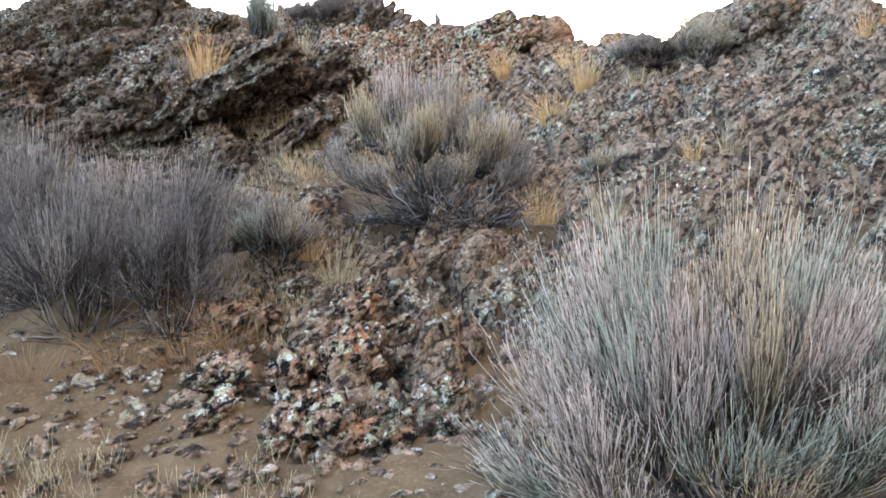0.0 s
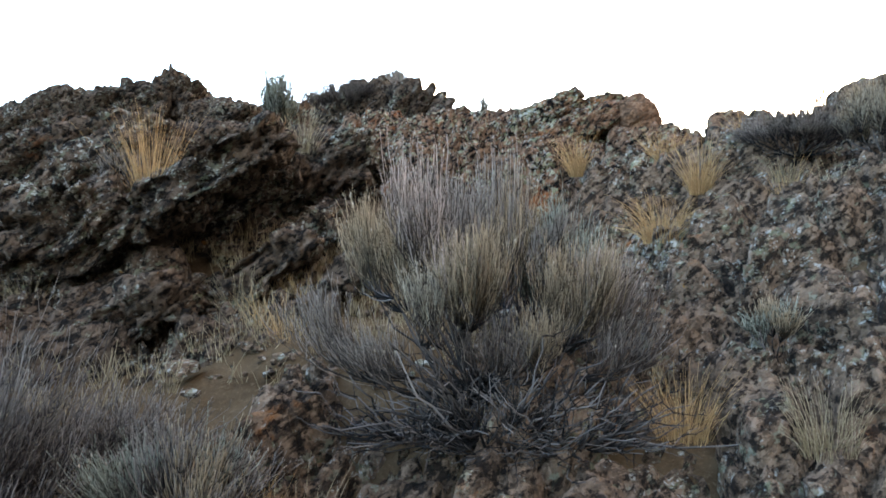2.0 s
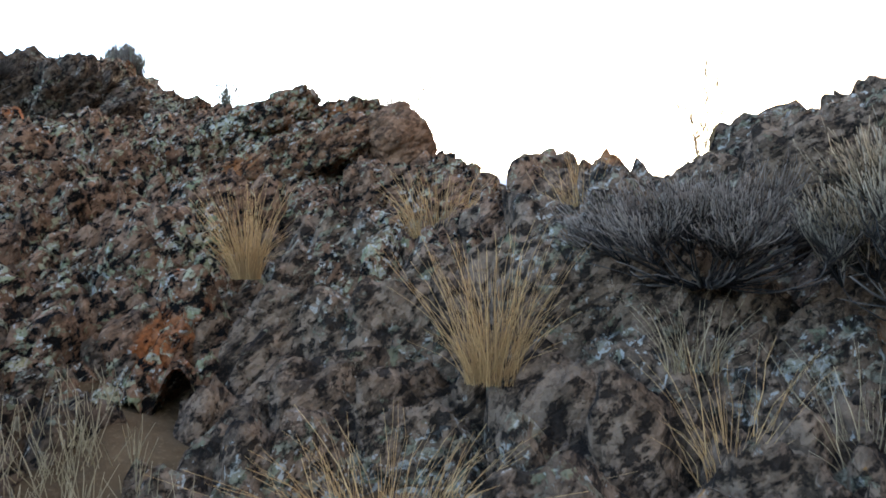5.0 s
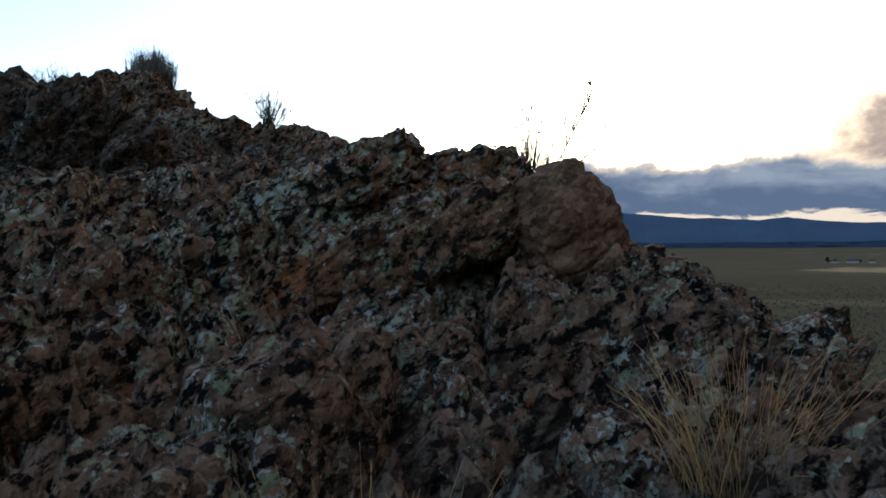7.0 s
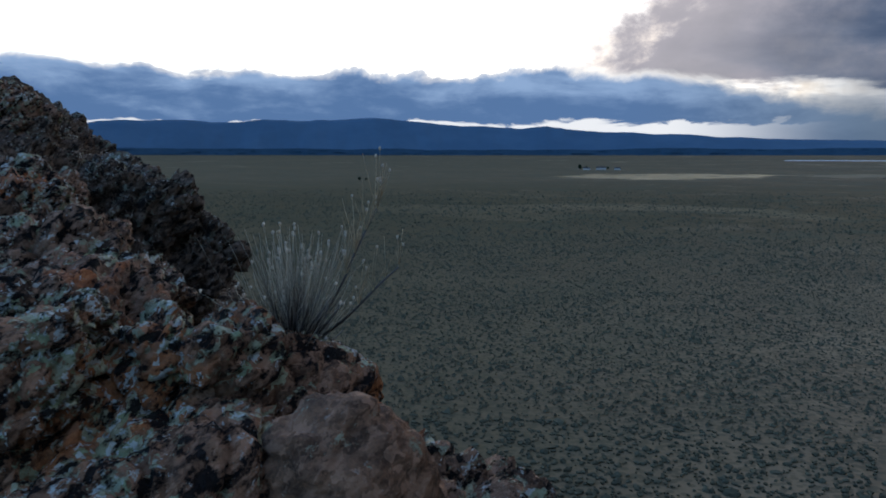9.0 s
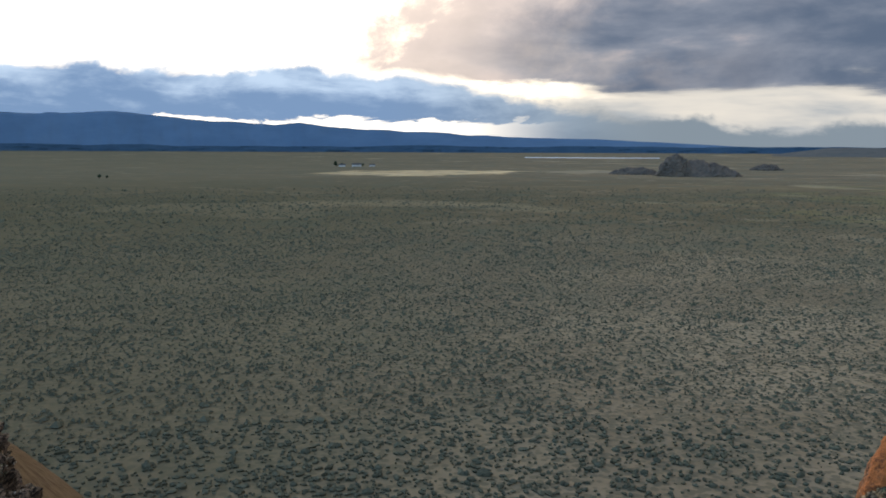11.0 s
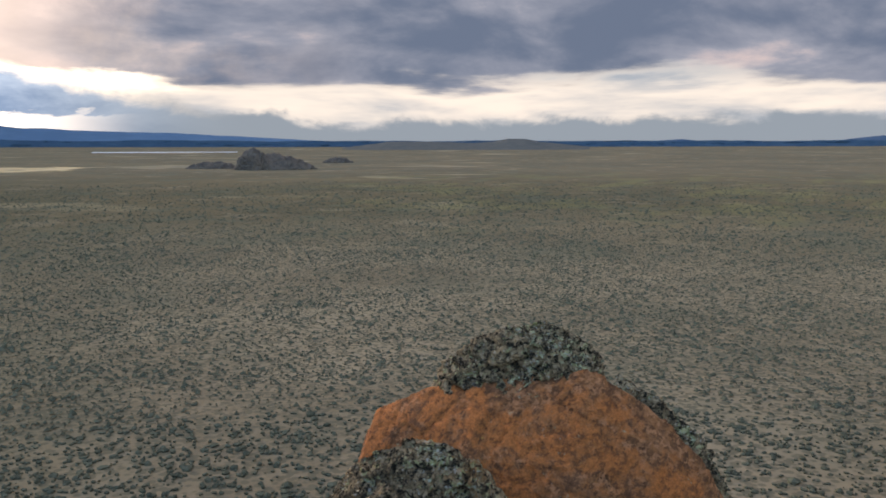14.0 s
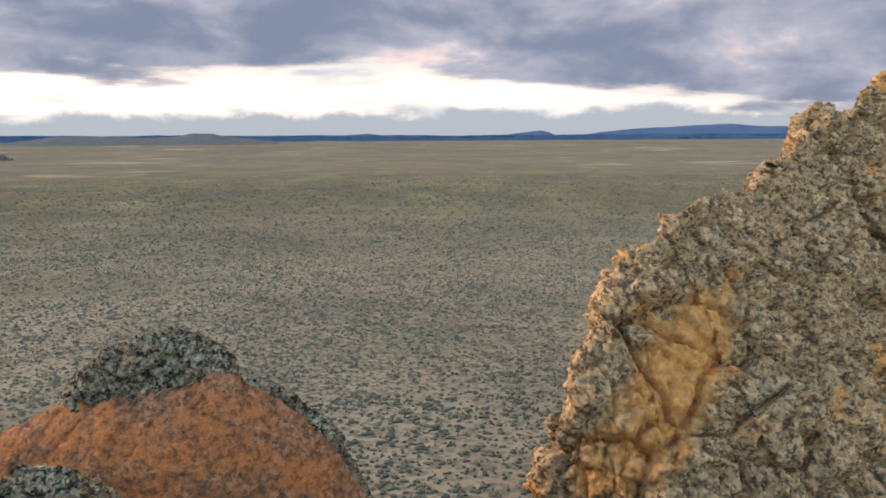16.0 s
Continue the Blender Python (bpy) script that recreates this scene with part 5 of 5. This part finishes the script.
shrub("greasewood", -1.9, 12.9, 1.3, 0.55, 50, 50, [STEM_DULL], "dark purple-brown brush clinging to the dome", z=3.75, bare_wood=1.5)
shrub("rabbitbrush", -2.10, 6.86, 0.36, 0.30, 14, 30, [STEM_GREY, STEM_DULL], "grey brush under the dry grass on the ledge", z=2.22)

tuft("bunchgrass", 0.60, 8.42, 0.34, 0.16, 220, STRAW, "tall straw-coloured grass tuft in a rock cleft", z=2.52, lean=(-0.14, 0))
tuft("bunchgrass", 1.40, 9.0, 0.32, 0.42, 260, STRAW, "spreading straw-coloured grass tuft below the boulder", z=2.68, droop=0.3)
tuft("bunchgrass", 1.25, 7.40, 0.36, 0.22, 220, STRAW, "golden grass tuft beside the slab", z=land_at(1.25, 7.40) + 0.05)
tuft("bunchgrass", 0.93, 6.95, 0.33, 0.36, 300, STRAW, "rounded pale gold grass tuft", z=land_at(0.93, 6.95) + 0.04, droop=0.55)
tuft("bunchgrass", 1.72, 8.0, 0.22, 0.24, 90, STRAW, "pale dry grass tuft in the notch", z=land_at(1.62, 8.35) + 0.05)
tuft("bunchgrass", -1.92, 6.72, 0.52, 0.20, 260, STRAW, "tall yellow grass tuft on the dark ledge", z=2.20, droop=0.12)
tuft("bunchgrass", -1.35, 8.0, 0.36, 0.3, 120, STRAW_PALE, "straw grass tuft on the ledge", z=2.65)
tuft("bunchgrass", 0.85, 10.2, 0.2, 0.14, 60, STRAW, "small grass tuft on the peak's face", z=3.14)
tuft("bunchgrass", 0.62, 5.2, 0.26, 0.3, 170, STRAW, "rust-gold grass tuft at the brush's foot")
tuft("bunchgrass", 1.0, 4.9, 0.24, 0.26, 130, STRAW_PALE, "pale grass tuft on the slab")
tuft("bunchgrass", -0.55, 4.35, 0.45, 0.2, 110, STRAW_PALE, "tall pale grass plume")
tuft("bunchgrass", -0.95, 5.9, 0.28, 0.18, 90, STRAW, "thin orange-gold grass tuft")
tuft("bunchgrass", -1.3, 6.3, 0.28, 0.2, 90, STRAW_PALE, "thin pale grass tuft")
tuft("bunchgrass", -0.2, 6.9, 0.25, 0.2, 90, STRAW, "thin gold grass tuft")
tuft("bunchgrass", 0.35, 2.95, 0.14, 0.2, 80, STRAW, "short dry grass tuft among stones")
tuft("bunchgrass", -0.35, 3.2, 0.12, 0.2, 60, STRAW_PALE, "short dry grass tuft among stones")

g4 = np.random.default_rng(77)
for k in range(18):
    x, y = g4.uniform(-3.2, 3.0), g4.uniform(4.7, 9.2)
    if abs(x - 0.6) < 0.45 and y > 6.2:
        continue
    tuft("bunchgrass", x, y, g4.uniform(0.14, 0.28), 0.2, 60, STRAW if k % 2 else STRAW_PALE, "dry straw grass tuft between the rocks", z=land_at(x, y) + 0.0)


def scatter(n, x0, x1, y0, y1, seed, keep=None):
    g = np.random.default_rng(seed)
    x, y = g.uniform(x0, x1, n), g.uniform(y0, y1, n)
    if keep is not None:
        ok = keep(x, y, g.uniform(0, 1, n))
        x, y = x[ok], y[ok]
    return x, y, land(x, y)


# short dry grass all over the soil
sx, sy, sz = scatter(9500, -4.5, 2.4, 1.0, 9.5, 31, lambda x, y, u: (bare(x, y) < 0.55 + 0.3 * u) & (fbm(np.stack([x, y, 0 * x], 1) * 1.1, 2, 91) > -0.25 + 0.5 * u))
per = 8
bx, by, bz = np.repeat(sx, per), np.repeat(sy, per), np.repeat(sz, per)
roots = np.stack([bx + rng.normal(0, 0.025, len(bx)), by + rng.normal(0, 0.025, len(bx)), bz - 0.015], 1)
ways = unit(np.stack([rng.normal(0, 0.3, len(bx)), rng.normal(0, 0.3, len(bx)), np.ones(len(bx))], 1))
blades = bent(roots, ways, rng.uniform(0.03, 0.13, len(bx)) * np.where(by > 4.4, 1.35, 0.9), 3, -0.1, 0.03)
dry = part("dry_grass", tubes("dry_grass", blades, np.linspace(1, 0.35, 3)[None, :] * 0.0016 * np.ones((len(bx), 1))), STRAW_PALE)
tagged(dry, "short dry straw grass scattered over the soil", "grass", kind="stuff")

# loose stones: a few large ones, and gravel
ICO = bmesh.new()
bmesh.ops.create_icosphere(ICO, subdivisions=1, radius=1.0)
BALL_V = np.array([v.co[:] for v in ICO.verts])
BALL_F = np.array([[v.index for v in f.verts] for f in ICO.faces])
ICO.free()


def pebbles(name, x, y, z, size, mat, label, category, flat=0.7, seed=1, shape=None):
    ICO_V, ICO_F = shape or (BALL_V, BALL_F)
    g = np.random.default_rng(seed)
    n = len(x)
    v = ICO_V[None] * (1 + g.normal(0, 0.16, (n, len(ICO_V), 1))) * g.uniform(0.6, 1.3, (n, 1, 3)) * np.array([1, 1, flat])
    v = v * size[:, None, None] + np.stack([x, y, z], 1)[:, None]
    f = ICO_F[None] + (np.arange(n) * len(ICO_V))[:, None, None]
    ob = part(name, mesh_from(name, v.reshape(-1, 3), f.reshape(-1, 3), False), mat)
    return tagged(ob, label, category, kind="stuff")


px_, py_, pz_ = scatter(13000, -3.5, 2.2, 1.2, 9.0, 41, lambda x, y, u: bare(x, y) < 0.35 + 0.3 * u)
pebbles("gravel", px_, py_, pz_ + 0.005, np.random.default_rng(3).gamma(2.0, 0.008, len(px_)) + 0.006, ROCK_LICHEN, "loose stones and gravel on the slope", "gravel")
g2 = np.random.default_rng(17)
for k in range(16):
    x, y = g2.uniform(-1.5, 0.5), g2.uniform(2.7, 4.6)
    s = g2.uniform(0.05, 0.11)
    v, f = lump((0, 0, 0), (s * g2.uniform(0.9, 1.5), s, s * 0.7), (g2.uniform(-20, 20), g2.uniform(-30, 10), g2.uniform(0, 90)), 0.012, 3.0, 60 + k, 0.22)
    stone = tagged(part("stone", weld("stone", [(v, f)]), ROCK_LICHEN), "loose lichen-spotted stone half sunk in sandy soil", "stone", "loose stones")
    stone.location = (x, y, land_at(x, y) + s * 0.15)


g5 = np.random.default_rng(29)
for k in range(20):
    x, y = g5.normal(-0.55, 0.20), g5.uniform(2.95, 4.05)
    s = g5.uniform(0.06, 0.13)
    v, f = lump((0, 0, 0), (s * g5.uniform(0.9, 1.6), s, s * 0.7), (g5.uniform(-20, 20), g5.uniform(-35, 5), g5.uniform(0, 90)), 0.012, 3.4, 90 + k, 0.3)
    stone = tagged(part("stone", weld("stone", [(v, f)]), ROCK), "pale lichen-crusted stone in a heap on the slope", "stone", "lichen stones")
    stone.location = (x, y, land_at(x, y) + s * 0.3)


# ---------------------------------------------------------------- the plain and the distance
def polar(azim, r):
    a = np.radians(azim)
    return r * np.sin(a), r * np.cos(a)


g3 = np.random.default_rng(23)


def sage_field(n, r0, r1, seed, fade=0.0):
    """Even cover of shrubs, thinner in loose drifts and along a faint track."""
    g = np.random.default_rng(seed)
    r = np.sqrt(g.uniform(r0 ** 2, r1 ** 2, n))
    x, y = polar(g.uniform(-8, 128, n), r)
    q = np.stack([x, y, 0 * x], 1)
    dens = (0.84 + 0.26 * fbm(q * 0.035, 3, 61) + 0.34 * fbm(q * 0.16, 3, 66)) * np.clip((1050 - r) / 450, 0.1, 1)
    if fade:
        dens = dens * np.clip((r1 - r) / fade, 0, 1)
    line = np.abs(y - 0.55 * x - 30 + 6 * np.sin(x * 0.03)) < 0.55
    ok = (g.uniform(0, 1, n) < dens) & ~line & (land(x, y) < PLAIN_Z + 6)
    return x[ok], y[ok], r[ok]


OCT_V = np.array([[1, 0, 0], [0, 1, 0], [-1, 0, 0], [0, -1, 0], [0, 0, 1.0]])
OCT_F = np.array([[0, 1, 4], [1, 2, 4], [2, 3, 4], [3, 0, 4]])
for count, r0, r1, mean, flat_to, shape, fade in ((18000, 74.0, 135.0, 0.050, 0.66, None, 0.0), (250000, 135.0, 460.0, 0.050, 0.75, (OCT_V, OCT_F), 260.0), (90000, 300.0, 1000.0, 0.066, 0.75, (OCT_V, OCT_F), 0.0)):
    ux, uy, ra = sage_field(count, r0, r1, 24 + count, fade)
    size_s = (g3.gamma(3.2, mean * 1.3, len(ux)) + 0.09) * np.clip(ra / 300, 1.0, 1.7)
    pebbles("sagebrush_cover", ux, uy, land(ux, uy) + swell(ux, uy) + 0.12, size_s, SAGE_FAR, "low grey-green sagebrush dotting the plain", "sagebrush", flat_to, count, shape)


def ridge_line(name, table, r_front, r_crest, r_back, mat, label, category, rough=0.06, step=0.12, seed=0, eye=4.2):
    """A far range: its height over the horizon, in degrees, along the azimuth."""
    az0, az1 = table[0][0], table[-1][0]
    azs = np.arange(az0, az1, step)
    up = np.interp(azs, [t[0] for t in table], [t[1] for t in table])
    q = np.stack([azs * 0.35, 0 * azs, 0 * azs + seed], 1)
    up = up + rough * fbm(q, 5, seed) * np.clip(up, 0.1, 3)
    rows_r = np.linspace(0, 1, 9)
    verts = []
    for f in rows_r:
        r = r_front + (r_crest - r_front) * f if f <= 1 else r_back
        top = eye + r_crest * np.tan(np.radians(up))
        foot = plain_height(r_front) - 6
        q2 = np.stack([azs * 1.1, 0 * azs + f * 5, 0 * azs + seed], 1)
        x, y = polar(azs, r + 12 * fbm(q2, 3, seed + 3) * (f < 1))
        verts.append(np.stack([x, y, foot + (top - foot) * (f ** 0.8) + 0.010 * (top - foot) * fbm(q2 * 2, 3, seed + 5) * (0 < f < 1)], 1))
    x, y = polar(azs, r_back + 0 * azs)
    verts.append(np.stack([x, y, 0 * azs + plain_height(r_back) - 8], 1))
    ob = part(name, mesh_from(name, np.concatenate(verts), grid_faces(len(verts), len(azs))), mat)
    return tagged(ob, label, category, kind="structure")


# ranges and hills whose material carries the haze's blue
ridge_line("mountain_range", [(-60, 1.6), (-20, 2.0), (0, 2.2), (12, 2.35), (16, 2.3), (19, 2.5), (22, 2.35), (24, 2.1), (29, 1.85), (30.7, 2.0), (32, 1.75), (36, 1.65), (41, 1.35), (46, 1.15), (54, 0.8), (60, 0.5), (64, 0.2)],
           4150, 4500, 4800, MOUNT_HAZE, "long dark haze-blue forested mountain range on the horizon", "mountains", 0.05)
ridge_line("mountain_range", [(98, 0.2), (101, 0.6), (106, 0.95), (109, 1.05), (113, 0.85), (120, 0.8), (135, 0.5)], 4300, 4600, 4800, MOUNT_HAZE_GREY, "low haze-blue hills on the horizon", "mountains", 0.05, seed=4)
ridge_line("distant_hill", [(93.5, 0.2), (95.0, 0.5), (96.0, 0.62), (96.9, 0.72), (97.4, 0.6), (98.4, 0.2)], 4400, 4550, 4650, MOUNT_HAZE_GREY, "small haze-blue hill on the horizon", "hill", 0.03, 0.06, seed=5)
ridge_line("distant_hill", [(82.0, 0.2), (83.5, 0.45), (85.0, 0.55), (86.5, 0.4), (88, 0.2)], 4400, 4550, 4650, MOUNT_HAZE_GREY, "small haze-blue hill on the horizon", "hill", 0.03, 0.06, seed=6)
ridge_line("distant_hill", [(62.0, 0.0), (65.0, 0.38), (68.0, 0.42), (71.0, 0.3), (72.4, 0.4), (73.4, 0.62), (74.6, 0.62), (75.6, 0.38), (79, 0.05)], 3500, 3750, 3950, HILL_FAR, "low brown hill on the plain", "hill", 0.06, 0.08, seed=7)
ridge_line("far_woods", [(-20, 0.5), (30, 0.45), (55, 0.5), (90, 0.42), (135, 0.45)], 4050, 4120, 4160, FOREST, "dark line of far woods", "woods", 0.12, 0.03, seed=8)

# salt flat
azs = np.linspace(46.0, 55.0, 40)
sv = []
for f in np.linspace(0, 1, 5):
    r = 3170 + 100 * f + 0 * azs
    x, y = polar(azs, r)
    sv.append(np.stack([x, y, plain_height(r) + 0.8], 1))
tagged(part("salt_flat", mesh_from("salt_flat", np.concatenate(sv), grid_faces(5, 40)), SALT), "thin white salt flat far out on the plain", "salt flat", kind="structure")


def butte(name, azim, r, width, height, depth_, seed, label):
    x, y = polar(azim, r)
    zb = plain_height(r)
    turn = -azim
    pieces = [lump((x, y, zb), (width / 2, depth_ / 2, height), (0, 0, turn), width / 60, 1.5, seed, 22.0, 0.75)]
    return tagged(part(name, weld(name, pieces), BUTTE_ROCK), label, "butte")


butte("butte", 57.3, 1500, 150, 27, 90, 3, "dark rocky butte rising from the plain")
butte("butte", 55.9, 1470, 62, 40, 50, 4, "steep rocky end of the butte")
butte("butte", 53.3, 1560, 105, 14, 50, 5, "low rocky mound beside the butte")
butte("butte", 61.6, 1950, 75, 14, 50, 6, "small far rock mound on the plain")


def farm_house(x, y, wdt, dep, hgt, turn, label):
    z = plain_height(math.hypot(x, y)) - 0.3
    root = tagged(new("farm_house"), label, "house")
    root.location, root.rotation_euler = (x, y, z), (0, 0, radians(turn))
    bm = bmesh.new()
    bmesh.ops.create_cube(bm, size=1.0, matrix=Matrix.Translation((0, 0, hgt / 2)) @ Matrix.Diagonal((wdt, dep, hgt, 1)))
    me = bpy.data.meshes.new("wall")
    bm.to_mesh(me)
    bm.free()
    part("wall", me, WALL_FAR, root)
    a, b, o = wdt / 2 + 0.5, dep / 2 + 0.5, hgt + dep * 0.35
    v = [(-a, -b, hgt), (a, -b, hgt), (a, b, hgt), (-a, b, hgt), (-a, 0, o), (a, 0, o)]
    part("roof", mesh_from("roof", v, [[0, 1, 5, 4], [2, 3, 4, 5], [1, 2, 5], [3, 0, 4], [3, 2, 1, 0]], False), ROOF_FAR, root)
    return root


hx, hy = polar(33.4, 2050)
farm_house(hx, hy, 16, 9, 4, -30, "small pale farm house far out on the plain")
farm_house(hx + 30, hy - 18, 22, 10, 5, -25, "long farm shed beside the house")
farm_house(hx + 66, hy - 34, 14, 8, 4, -35, "small farm shed on the plain")


def far_tree(x, y, hgt, seed):
    z = plain_height(math.hypot(x, y)) - 0.3
    g = np.random.default_rng(seed)
    root = tagged(new("tree"), "dark round-crowned tree beside the farm", "tree", "farm trees")
    root.location = (x, y, z)
    part("trunk", tubes("trunk", np.array([[[0, 0, 0], [0.1, 0, hgt * 0.3], [0, 0.1, hgt * 0.6]]]), np.array([[0.4, 0.3, 0.15]]), 6), WOOD, root)
    n = 60
    v = BALL_V[None] * (1 + g.normal(0, 0.25, (n, len(BALL_V), 1))) * hgt * 0.10
    c = unit(g.normal(0, 1, (n, 3))) * g.uniform(0.3, 1, (n, 1)) * np.array([hgt * 0.32, hgt * 0.32, hgt * 0.36]) + np.array([0, 0, hgt * 0.62])
    v = v + c[:, None]
    f = BALL_F[None] + (np.arange(n) * len(BALL_V))[:, None, None]
    part("crown", mesh_from("crown", v.reshape(-1, 3), f.reshape(-1, 3)), TREE_FAR, root)


for k, (ddx, ddy, hh) in enumerate([(-14, 8, 14), (-8, 14, 11), (10, 16, 9), (48, -20, 8)]):
    far_tree(hx + ddx, hy + ddy, hh, 70 + k)
tx, ty = polar(17.8, 1300)
far_tree(tx, ty, 7, 90)
far_tree(tx + 9, ty - 5, 5, 91)
